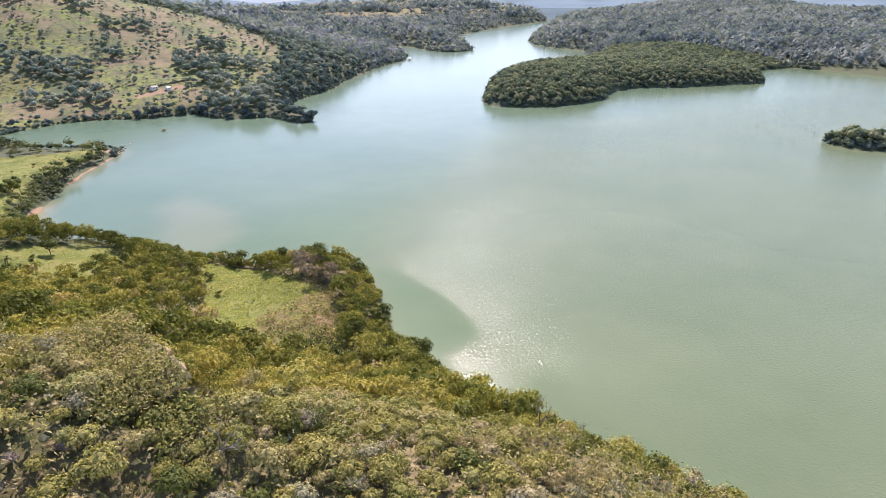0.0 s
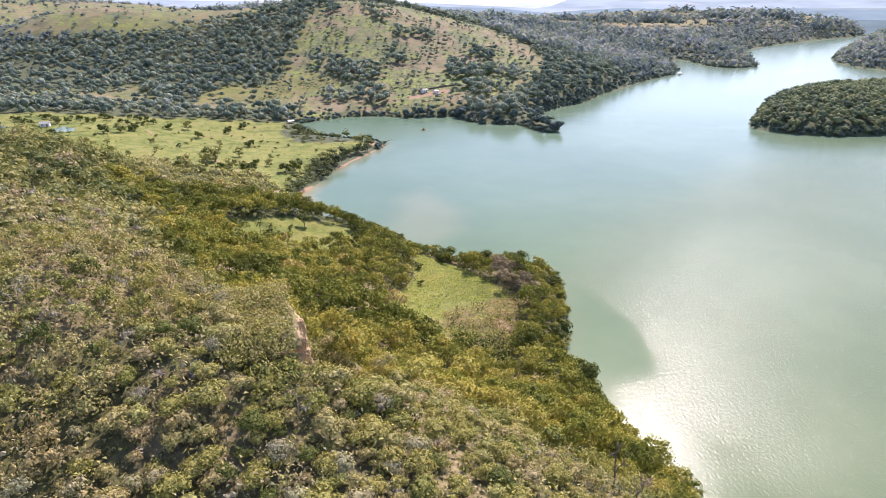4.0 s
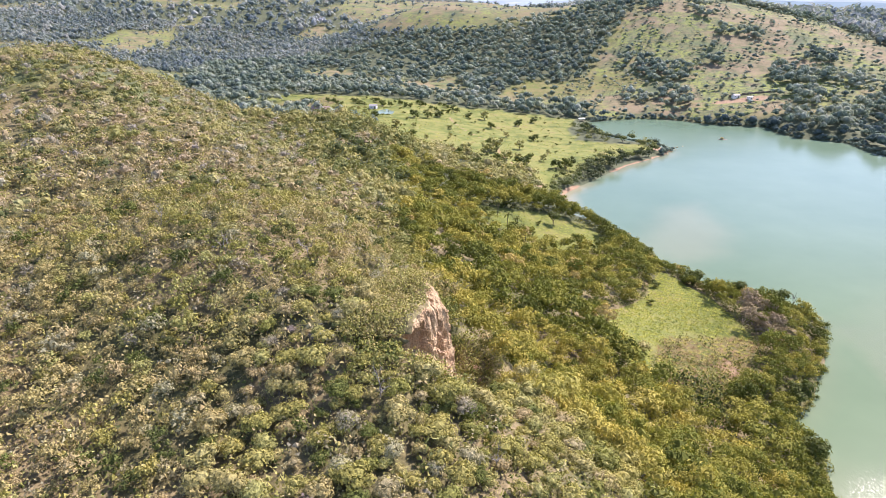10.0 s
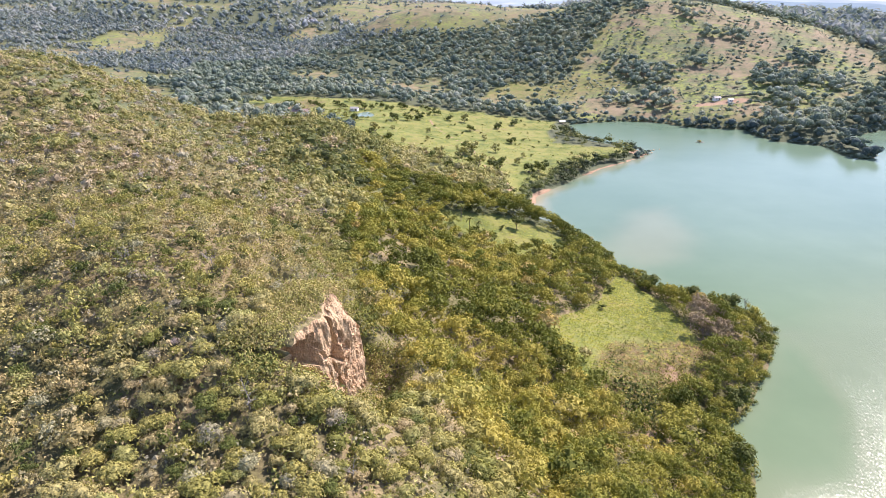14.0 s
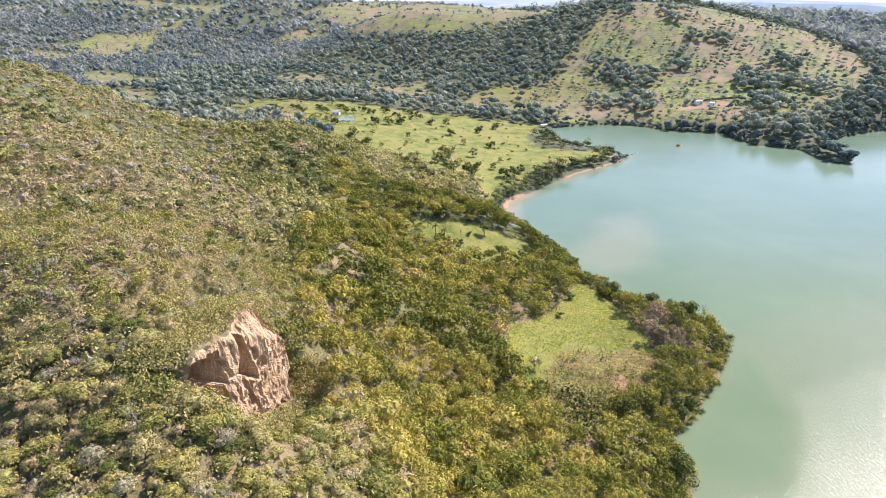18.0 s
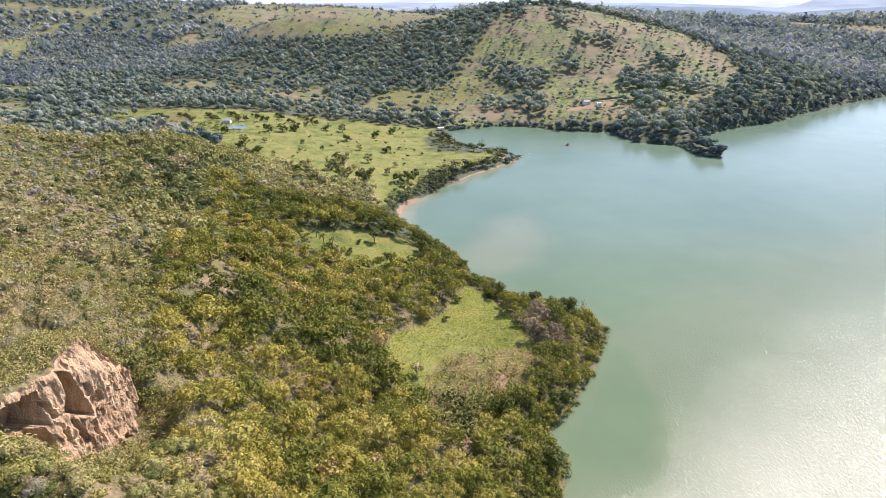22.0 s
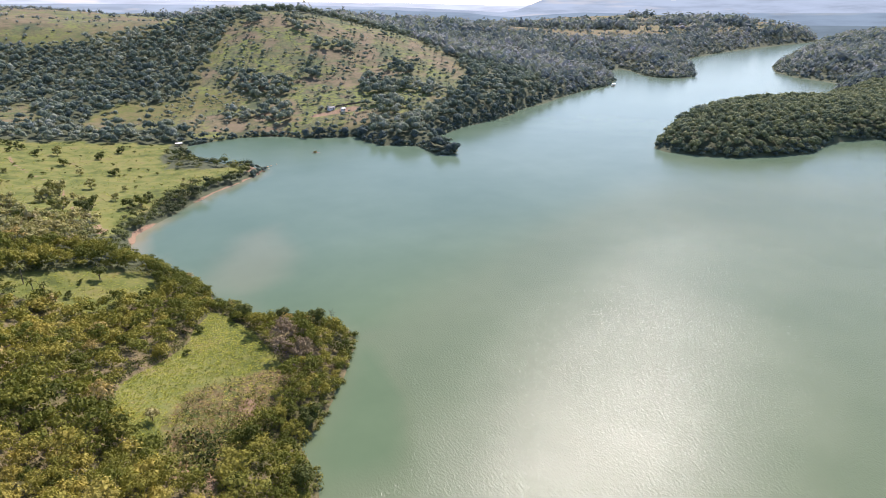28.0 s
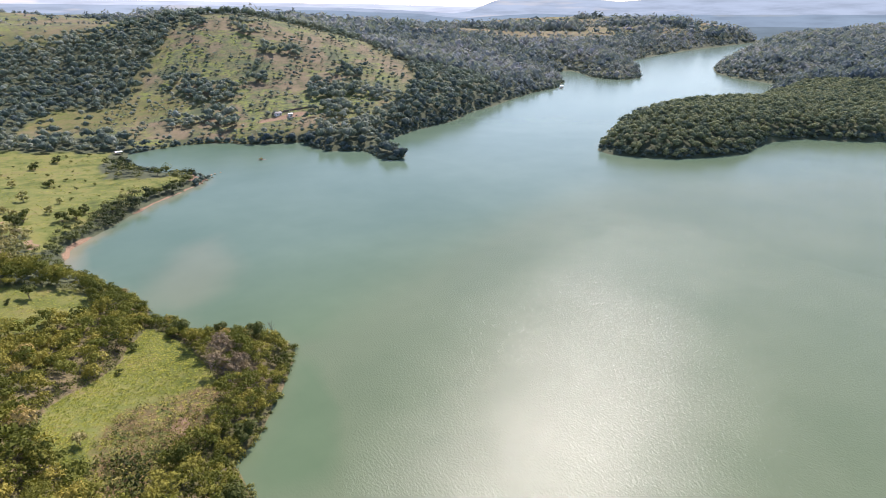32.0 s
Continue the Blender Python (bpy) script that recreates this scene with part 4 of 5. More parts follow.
def limbs(seed, tall, spread, thick, count=5):
    """A trunk that leans a little, with limbs that fan out into the crown."""
    r = np.random.default_rng(seed)
    lean = r.uniform(-0.12, 0.12, 2)
    fork = np.array([lean[0], lean[1], tall * 0.45])
    out = [tube([(0, 0, -0.4), (lean[0] * 0.3, lean[1] * 0.3, tall * 0.2), fork], (thick * 1.3, thick, thick * 0.8))]
    for k in range(count):
        a = 2 * math.pi * k / count + r.uniform(-0.4, 0.4)
        tip = np.array([math.cos(a) * spread * 0.7, math.sin(a) * spread * 0.7, tall * r.uniform(0.8, 1.15)])
        mid = (fork + tip) / 2 + np.array([0, 0, -0.12 * tall])
        out.append(tube([fork - (0, 0, 0.1), mid, tip], (thick * 0.6, thick * 0.4, thick * 0.15), 5))
    return join(*out)


TREE_WORDS = ((0.16, "dark green leafy savanna tree", 1.0), (0.32, "mid green savanna tree with a rounded crown", 1.0), (0.44, "yellow-green savanna tree with a broad crown", 1.1),
              (0.52, "yellowish leafy savanna tree", 1.0), (0.6, "olive savanna tree with a lumpy crown", 1.0), (0.68, "olive-brown dry savanna tree", 1.0),
              (0.76, "brownish half-dry savanna tree", 0.95), (0.84, "tan-brown dry savanna tree", 0.9), (0.92, "grey-green savanna tree with silvery leaves", 0.9),
              (0.98, "greyish thin-leaved savanna tree", 0.85))


def tree(name, seed, tone, label, category, group, lobes=7, leaves=110, leaf=0.088, tall=1.0, flat=0.72):
    """A tree with a crown about one metre in radius, to be scaled."""
    t = thing(name, Matrix(), label, category, group)
    part("trunk", limbs(seed, 0.95 * tall, 0.75, 0.055), BARK, t)
    v, f = crown_shape(500 + seed, lobes, leaves, leaf, flat, 0.62)
    v = v + np.array([0, 0, 0.38 * tall])
    part("crown", (v, f), LEAF, t, tone=tone)
    return t


def place(template, x, y, size, turn=None, sink=0.0, used=[set()]):
    """Puts the template itself there first, and copies of it afterwards."""
    m = pose(x, y, at(x, y) - sink, 0, 0, random.uniform(0, 360) if turn is None else turn) @ Matrix.Diagonal((size, size, size * random.uniform(0.9, 1.15), 1))
    if template.name not in used[0]:
        used[0].add(template.name)
        template.matrix_basis = m
        return template
    made = copy_thing(template, Matrix())
    made.matrix_basis = m
    return made


slope_kinds = [tree("savanna_tree", k, tone, label + " on the rocky slope", "tree", "trees on the near slope") for k, (tone, label, _) in enumerate(TREE_WORDS)]
tone_list = np.array([w[0] for w in TREE_WORDS])
for k in closest:
    kind = int(np.argmin(np.abs(tone_list - near_tone[k])))
    place(slope_kinds[kind], near_p[k, 0], near_p[k, 1], near_r[k] * TREE_WORDS[kind][2])

# --- pasture trees
meadow_kinds = [tree("pasture_tree", 20, 0.08, "dark green rounded tree standing in the pasture", "tree", "pasture trees", 10, 22, 0.14, 0.45, 0.95),
                tree("pasture_tree", 21, 0.2, "green spreading tree standing in the pasture", "tree", "pasture trees", 10, 22, 0.14, 0.5, 0.85),
                tree("pasture_tree", 22, 0.62, "olive half-bare tree standing in the pasture", "tree", "pasture trees", 10, 14, 0.14, 0.7, 0.85)]
MEADOW_TREES = [(-91, 476, 3.6, 2), (-83, 443, 2.6, 0), (-77, 445, 3.4, 1), (-50, 494, 1.8, 2), (-17, 515, 3.0, 1), (7, 533, 2.8, 0), (15, 479, 3.0, 0),
                (22, 553, 2.8, 0), (20, 382, 3.2, 0), (27, 385, 3.4, 1), (-23, 410, 4.2, 2), (-16, 423, 4.8, 2), (1, 436, 3.0, 2), (-26, 352, 3.0, 0)]
MEADOW_TREES2 = [(-42, 372, 4.0, 1), (-36, 382, 4.4, 2), (-3, 379, 3.2, 0), (2, 384, 4.0, 1), (-6, 482, 2.2, 2), (-79, 490, 2.0, 2), (-126, 479, 2.6, 1), (-114, 515, 3.0, 0),
                 (-145, 486, 2.4, 0), (-82, 527, 3.4, 0), (-71, 533, 3.6, 1), (-61, 541, 3.6, 0), (-54, 565, 2.4, 1), (-22, 550, 3.4, 2), (-112, 477, 1.8, 2), (-66, 449, 1.6, 2), (-36, 551, 2.2, 0),
                 (-94, 471, 2.6, 0), (-49, 462, 1.6, 2), (-19, 429, 3.6, 1), (-47, 385, 3.4, 2), (-12, 377, 4.0, 2), (-16, 386, 3.0, 1), (-30, 360, 2.8, 0), (-3, 396, 2.4, 2), (32, 396, 2.6, 0), (14, 400, 2.2, 2), (-56, 400, 2.4, 1), (-8, 412, 2.0, 2), (20, 425, 1.8, 2), (-34, 476, 1.6, 1)]
for x, y, size, kind in MEADOW_TREES + MEADOW_TREES2:
    place(meadow_kinds[kind], x, y, size * 1.5)
shrub_kind = tree("pasture_shrub", 23, 0.24, "small round green bush standing in the pasture", "shrub", "pasture shrubs", 4, 40, 0.15, 0.5, 0.8)
spread = rng.uniform((-250, 350), (60, 640), (170, 2))
for x, y in spread[away(MEADOW, spread) > 4]:
    place(shrub_kind, x, y, random.uniform(0.8, 1.9))
farm_kind = tree("farm_tree", 24, 0.14, "dark green tree by the farmstead", "tree", "farmstead trees", 10, 22, 0.14, 0.5, 0.95)
for k in range(46):
    x, y = -195 + (k * 37 % 46) * 3.3 + random.uniform(-2, 2), 566 + (k * 17 % 46) * 0.75 + random.uniform(-4, 4)
    if math.hypot((x + 122) / 7, (y - 562) / 7) > 1:
        place(farm_kind, x, y, random.uniform(1.8, 3.4))
field_tree = tree("field_tree", 30, 0.1, "tall dark green tree casting shade in the small field", "tree", "", 9, 44, 0.13, 1.3, 0.8)
place(field_tree, 5, 271, 3.6)
for x, y, size in ((-2, 268, 1.7), (-6, 257, 2.0), (36, 212, 2.2), (30, 196, 1.7)):
    place(meadow_kinds[1], x, y, size)
shore_tree = tree("shore_tree", 31, 0.12, "large dark green tree on the lake shore", "tree", "large shore trees", 9, 60, 0.12, 1.1, 0.85)
for x, y, size in ((53, 221, 4.8), (66, 211, 4.2), (77, 203, 4.4), (58, 146, 4.0), (48, 120, 4.4)):
    place(shore_tree, x, y, size, None, 0.3)
meadow_shore = tree("meadow_shore_tree", 32, 0.16, "green tree between the meadow and the shore", "tree", "trees along the meadow shore", 6, 50, 0.14, 1.1, 0.8)
for x, y, size in ((60, 411, 3.0), (68, 419, 2.6), (77, 427, 3.4), (86, 436, 2.8), (95, 445, 3.0), (102, 455, 2.2), (58, 420, 2.4), (74, 433, 2.6), (90, 447, 2.6), (46, 396, 3.0), (40, 392, 2.4), (104, 466, 2.4), (96, 474, 2.6), (84, 482, 3.0)):
    place(meadow_shore, x, y, size)


# --- bare and dead trees
def bare_tree(seed, tall, thick, depth=3):
    """A leafless tree: its trunk first, then each main branch with its twigs."""
    r = np.random.default_rng(seed)

    def grow(p, d, length, rad, level):
        mid = p + d * length * 0.5 + r.normal(scale=0.05 * length, size=3)
        end = p + d * length + r.normal(scale=0.06 * length, size=3)
        own = tube([p, mid, end], (rad, rad * 0.75, rad * 0.45), 5 if level else 6)
        twigs = []
        if level < depth:
            for _ in range(4 if level == 0 else 3):
                nd = d + r.normal(scale=0.55, size=3)
                nd[2] = abs(nd[2]) * 0.8 + 0.15
                nd /= np.linalg.norm(nd)
                twigs.append(grow(p + (end - p) * r.uniform(0.55, 1.0), nd, length * r.uniform(0.5, 0.7), rad * 0.5, level + 1))
        return [own] + twigs if level == 0 else join(own, *twigs)

    return grow(np.array([0, 0, -0.4]), np.array([0.05, 0.02, 1.0]), tall * 0.42, thick, 0)


def snag(x, y, tall, seed, label, material=DEAD, group="bare trees"):
    t = thing("bare_tree", pose(x, y, at(x, y), 0, 0, seed * 40), label, "tree", group)
    trunk, *boughs = bare_tree(seed, tall, tall * 0.018, 3)
    part("trunk", trunk, material, t)
    for bough in boughs:
        part("branch", bough, material, t)
    return t


for k, (x, y, tall) in enumerate(((-44, 61, 6.5), (-60, 92, 6.0), (-72, 88, 5.5), (-20, 84, 6.0), (-58, 110, 6.0), (-35, 118, 6.5), (-15, 128, 6.0), (-88, 100, 6.0), (-30, 54, 5.5))):
    snag(x, y, tall, 3 + k, "bleached leafless tree standing above the scrub")
snag(-8, 48.5, 9.0, 61, "dark leafless tree rising above the scrub", BARK)
snag(-11, 42, 7.0, 62, "dark leafless tree rising above the scrub", BARK)
snag(84, 205, 8.0, 31, "leafless snag standing in shallow water off the point", BARK)
for k, (x, y) in enumerate(((63, 181), (66, 188), (61, 176), (62, 192))):
    snag(x, y, 6.0, 51 + k, "greyish purple leafless shrub on the shore", DEAD, "leafless shore shrubs")
grey_tree = tree("grey_shrub_tree", 33, 0.66, "thin olive-grey tree in the clearing", "tree", "", 7, 26, 0.12, 1.5, 0.75)
place(grey_tree, 17, 157, 2.6)
yellow_shrub = tree("yellow_shrub", 34, 0.5, "bright yellow flowering shrub among the savanna trees", "shrub", "yellow shrubs", 5, 50, 0.13, 0.6)
for x, y, size in ((-26, 86, 1.5), (-31, 76, 1.0), (-88, 64, 1.5), (-86, 68, 1.1), (-79, 83, 1.2), (-68, 52, 1.0), (-59, 60, 1.3), (-48, 56, 1.4)):
    place(yellow_shrub, x, y, size)


# --- palms
def frond_shape():
    vs, fs = [], []
    n = 7
    for k in range(n + 1):
        t = k / n
        x, z = 2.3 * t, 0.75 * math.sin(t * 2.6) - 0.9 * t * t
        w = 0.42 * math.sin(math.pi * min(1, 0.12 + t * 0.88)) ** 0.7
        vs += [(x, -w, z - 0.14), (x, 0, z), (x, w, z - 0.14)]
        if k:
            b = 3 * k
            fs += [(b - 3, b - 2, b + 1, b), (b - 2, b - 1, b + 2, b + 1)]
    return np.array(vs), np.array(fs)


PALM_LEAF = frond_shape()


def palm(x, y, tall, first=[None]):
    t = thing("palm_tree", pose(x, y, at(x, y), 0, 0, x * 37 % 360), "slender palm with a feathery crown in the field", "palm", "palms in the field")
    if first[0] is None:
        first[0] = [None, None]
    trunk = part("trunk", tube([(0, 0, -0.3), (0.12, 0, tall * 0.5), (0.05, 0.05, tall)], (0.2, 0.14, 0.13), 7), BARK, t)
    for k in range(12):
        if first[0][1] is None:
            f = part("frond", PALM_LEAF, LEAF, t, tone=0.26)
            first[0][1] = f.data
        else:
            f = new("frond", first[0][1])
            f.parent = t
        f.matrix_basis = pose(0.05, 0.05, tall, 0, (-38 if k % 2 else -2) + k % 5 * 5, k * 30 + k % 3 * 9)
    return t


for x, y, tall in ((-13, 254, 7.4), (-17, 257, 6.8), (-11, 250, 6.2), (-10, 245, 5.4), (-21, 267, 7.0), (8, 236, 4.0), (-27, 284, 6.0)):
    palm(x, y, tall)


# --- rock face
def notch(y, z, corners, blur):
    """1 inside the outline of a hollow on the face (corners as y, z), 0 outside it."""
    return soft(away(corners, np.column_stack([y, z])), -blur, blur)


# Hollows of the face: outline along the cliff and in height, depth below the face.
HOLLOWS = [([(82.0, 62.6), (84.2, 60.6), (85.6, 55.6), (85.4, 52.4), (80.2, 56.4), (81.6, 59)], 4.8), ([(81.0, 54.4), (82.0, 54.0), (83.4, 49.2), (82.4, 49.0), (81.6, 51.5)], 3.4),
           ([(73.6, 58.6), (75.4, 58.4), (76.6, 55.5), (76.4, 52.6), (75.0, 53.0), (74.2, 56.0)], 3.6), ([(77.7, 60.0), (78.3, 59.8), (79.1, 57.0), (78.0, 57.0)], 2.6),
           ([(87.6, 51.4), (88.3, 51.0), (88.6, 49.6), (87.9, 49.8)], 2.2), ([(98.5, 50.1), (99.6, 49.6), (99.4, 48.6), (98.7, 48.9)], 1.8), ([(86.6, 57.0), (87.0, 56.8), (87.2, 55.4), (86.7, 55.6)], 1.5),
           ([(84.9, 50.4), (85.4, 50.0), (86.0, 47.0), (85.2, 47.2)], 1.8), ([(90.8, 54.2), (91.4, 53.8), (91.3, 52.6), (90.9, 52.8)], 1.3), ([(78.6, 54.6), (79.3, 54.2), (79.8, 51.4), (79.0, 51.6)], 1.6)]


def cliff():
    """The face: a sheet along the cliff line, pushed in and out into ribs, blocks and hollows, and the ledge above it."""
    nu, nv = 230, 130
    u, v = np.meshgrid(np.linspace(0, 1, nu), np.linspace(0, 1, nv))
    u, v = u.ravel(), v.ravel()
    y = 69.6 + 33 * u
    brow, foot = cliff_levels(y)
    foot = foot - 1.2
    jag = grain(np.column_stack([y, y * 0]), 3.0, 47) - 0.5
    z = foot + (brow + 0.3 + 1.6 * jag - 2.0 * soft(u, 0.03, 0.0) - 2.0 * soft(u, 0.93, 1.0) - foot) * v
    d = (3.6 - 2.4 * v**1.1) * (1 - 0.3 * soft(u, 0.5, 1))
    face_top = np.interp(y, (70, 80, 84, 90, 100.6, 103), (64, 63, 60.8, 57.5, 50.8, 48))
    d = d - 0.5 * np.clip(z - face_top, 0, 9)
    edge = np.minimum.reduce([u / 0.04, (1 - u) / 0.07, (1 - v) / 0.05 + 0.15, v / 0.08 + 0.3]).clip(0, 1)
    ribs = grain(np.column_stack([y, z * 0.12]), 2.4, 41) - 0.5
    flutes = np.abs(grain(np.column_stack([y, z * 0.16]), 1.3, 42) - 0.5)
    blocks = grain(np.column_stack([y, z]), 3.4, 43) - 0.5
    chips = grain(np.column_stack([y, z * 0.5]), 0.7, 44) - 0.5
    pocket = soft(grain(np.column_stack([y, z * 0.6]), 1.7, 45), 0.66, 0.72) * soft(u, 0.3, 0.4)
    d = d + (2.0 * ribs - 1.1 * flutes - 0.9 * pocket + np.round(blocks * 5) / 5 * 2.0 + 0.7 * chips) * edge
    wy, wz = y + 0.9 * blocks + 0.5 * chips, z + 1.0 * ribs + 0.5 * chips
    # the overhanging panel at the south end, set back behind the lip of the brow
    top = np.interp(y, (72.4, 77.4), (63.6, 61.9))
    panel = notch(wy, wz, [(70.6, 63.3), (77.7, 62.0), (77.2, 57.0), (74.5, 57.6), (70.6, 58.2)], 0.14)
    back = -3.2 + 0.36 * (y - 72.5) - 0.8 * np.clip(top - z, 0, 2.6) + 0.5 * ribs + 0.25 * chips
    d = d * (1 - panel) + panel * back
    for corners, deep in HOLLOWS:
        d = d - deep * notch(wy, wz, corners, 0.18) * edge
    d = np.maximum(d, -5.3 + 0.6 * blocks) - 4.0 * (1 - np.minimum(u / 0.02, (1 - u) / 0.05).clip(0, 1))
    x = -42 + (0.164 * (y - 72) - 2.6 * soft(y, 88, 106)) / 0.986 + d * 0.97
    p = np.column_stack([x, y - d * 0.16, z])
    sections = []
    for first, last in ((0, 52), (52, 108), (108, 170), (170, nu - 1)):
        cols = np.arange(first, last + 1)
        take = (np.arange(nv)[:, None] * nu + cols[None, :]).ravel()
        w = len(cols)
        k = (np.arange(nv - 1)[:, None] * w + np.arange(w - 1)[None, :]).ravel()
        sections.append((p[take], np.stack([k, k + 1, k + w + 1, k + w], 1)))
    cap = p[-nu:]
    rows = [cap]
    for back, lift in ((0.5, 0.25), (1.4, 0.4), (2.6, 0.3), (4.2, 0.1), (6.0, -0.2), (8.4, -0.4)):
        q = cap + np.array([-0.97 * back, 0.16 * back, lift])
        q[:, 2] += 1.1 * (grain(q[:, :2], 2.2, 48) - 0.5)
        rows.append(q)
    k = (np.arange(len(rows) - 1)[:, None] * nu + np.arange(nu - 1)[None, :]).ravel()
    return sections, (np.concatenate(rows), np.stack([k, k + 1, k + nu + 1, k + nu], 1))


outcrop = thing("rock_outcrop", Matrix(), "weathered pale tan sandstone cliff with hollows on the slope", "rock")
faces, ledge = cliff()
for shape in faces:
    part("cliff_section", shape, ROCK, outcrop)
part("ledge", ledge, GROUND, outcrop, "earthy ledge with leaf litter along the top", True)


def boulder(seed, rough=0.25):
    r = np.random.default_rng(seed)
    b = bmesh.new()
    bmesh.ops.create_icosphere(b, subdivisions=2, radius=1.0)
    v = np.array([q.co[:] for q in b.verts]) * (1 + r.uniform(-rough, rough, (len(b.verts), 1)))
    f = np.array([[q.index for q in g.verts] for g in b.faces])
    b.free()
    return v * np.array([1, 0.8, 0.65]), np.column_stack([f, f[:, 2]])


stones = [mesh_object("boulder", boulder(k)[0], *flat_faces(boulder(k)[1]), ROCK) for k in range(3)]
for k, (x, y, s) in enumerate(((-36, 77, 0.9), (-34, 82, 0.7), (-33, 90, 1.0), (-32, 96, 0.8), (-37, 74, 1.1), (-46, 100, 1.2), (-47, 104, 0.9), (-33, 86, 0.5), (-31.5, 93, 0.6), (-29, 86, 0.6),
                               (-33.5, 80, 0.6), (-12, 78, 0.9), (-5, 62, 1.2), (3, 56, 0.8))):
    if k < 3:
        ob = stones[k]
    else:
        ob = new("boulder", stones[k % 3].data)
    ob.matrix_basis = pose(x, y, at(x, y) + s * 0.2, 0, 0, k * 57) @ Matrix.Diagonal((s, s, s, 1))
    tagged(ob, "loose tan sandstone boulder below the cliff", "boulder", "boulders by the cliff")
for k, (x, y, s) in enumerate(((116, 463, 0.9), (119, 466, 0.7), (113, 453, 0.8), (122, 468, 0.6), (108, 446, 0.7), (118, 459, 0.5), (127, 471, 0.5))):
    ob = new("shore_rock", stones[k % 3].data)
    ob.matrix_basis = pose(x, y, 0.15, 0, 0, k * 71) @ Matrix.Diagonal((s * 1.6, s * 1.3, s, 1))
    tagged(ob, "brown rock breaking the water off the headland", "rock", "rocks off the headland")


# --- buildings
def building(name, x, y, turn, length, width, wall_h, rise, roof_mat, label, z=None, open_sides=False):
    t = thing(name, pose(x, y, (at(x, y) if z is None else z) - 0.2, 0, 0, turn), label, "building")
    a, b = length / 2, width / 2
    if open_sides:
        for sx in (-a + 0.2, a - 0.2):
            for sy in (-b + 0.2, b - 0.2):
                part("post", box(sx - 0.09, sx + 0.09, sy - 0.09, sy + 0.09, -0.6, wall_h), BARK, t)
        part("deck", box(-a, a, -b, b, 0.25, 0.4), BARK, t)
    else:
        for wname, s in (("wall", box(-a, a, -b, -b + 0.2, -0.6, wall_h)), ("wall", box(-a, a, b - 0.2, b, -0.6, wall_h)),
                         ("wall", box(-a, -a + 0.2, -b + 0.2, b - 0.2, -0.6, wall_h)), ("wall", box(a - 0.2, a, -b + 0.2, b - 0.2, -0.6, wall_h))):
            part(wname, s, WHITE, t)
        for k in range(max(2, int(length / 3))):
            cx = -a + (k + 0.5) * length / max(2, int(length / 3))
            if k == 1:
                part("door", box(cx - 0.45, cx + 0.45, -b - 0.04, -b + 0.05, 0.2, 2.25), BARK, t)
            else:
                w = part("window", box(cx - 0.6, cx + 0.6, -b - 0.05, -b + 0.03, 1.1, 2.1), WHITE, t)
                part("pane", box(cx - 0.5, cx + 0.5, -b - 0.07, -b - 0.03, 1.2, 2.0), GLASS, w)
    o = 0.5
    for side in (-1, 1):
        v = [(-a - o, side * (b + o), wall_h - 0.15), (a + o, side * (b + o), wall_h - 0.15), (a + o, 0, wall_h + rise), (-a - o, 0, wall_h + rise)]
        v = np.array(v + [(p[0], p[1], p[2] + 0.14) for p in v])
        f = np.array([(0, 1, 2, 3), (4, 7, 6, 5), (0, 4, 5, 1), (1, 5, 6, 2), (2, 6, 7, 3), (3, 7, 4, 0)])
        part("roof_slope", (v, f), roof_mat, t)
    return t


building("boat_shelter", 67, 572, 10, 4.8, 3.4, 2.4, 0.4, WHITE, "small open shelter with a white roof by the water", 1.2, True)
building("farmhouse", 219, 614, 12, 6.5, 4.5, 2.6, 0.9, THATCH, "white-walled farmhouse with a grey roof on the cleared terrace")
building("shed", 229, 606, 12, 4.0, 3.0, 2.2, 0.6, WHITE, "small white-roofed shed beside the farmhouse")
building("barn", -162, 528, 8, 15.0, 8.0, 3.0, 1.8, OLD_TILE, "long barn with a weathered tile roof at the farmstead")
building("cottage", -122, 562, -5, 6.5, 4.5, 2.6, 1.2, THATCH, "white cottage with a grey roof by the farm pond")
building("cottage", -171, 508, 20, 5.0, 4.0, 2.5, 0.8, WHITE, "small white outbuilding at the meadow edge")
building("cottage", -84, 668, 5, 8.0, 6.0, 2.8, 1.5, TILE, "cottage with a red tile roof among the valley trees")
building("pavilion", -146, 533, 0, 5.0, 5.0, 2.5, 1.5, THATCH, "open garden pavilion with a grey roof", None, True)
jetty = thing("jetty", pose(712, 740, 0, 0, 0, 35), "white-roofed floating jetty off the wooded shore", "jetty")
part("deck", box(-7, 7, -2, 2, 0.25, 0.6), BARK, jetty)
part("gangway", box(-16, -7, -0.7, 0.7, 0.3, 0.55), BARK, jetty)
part("roof", box(-3, 5, -2.3, 2.3, 3.0, 3.3, 0.2), WHITE, jetty)
for px in (-2.5, 4.5):
    for py in (-1.8, 1.8):
        part("post", box(px - 0.12, px + 0.12, py - 0.12, py + 0.12, 0.6, 3.0), WHITE, jetty)
terrace = thing("terrace_wall", pose(236, 618, at(236, 618)), "dark retaining wall behind the farmhouse yard", "wall")
for k in range(8):
    x = -22 + k * 6
    zz = at(236 + x + 3, 618) - at(236, 618)
    part("wall_panel", box(x, x + 5.9, -0.3, 0.3, zz - 1, zz + 1.5, 0.05), BARK, terrace)


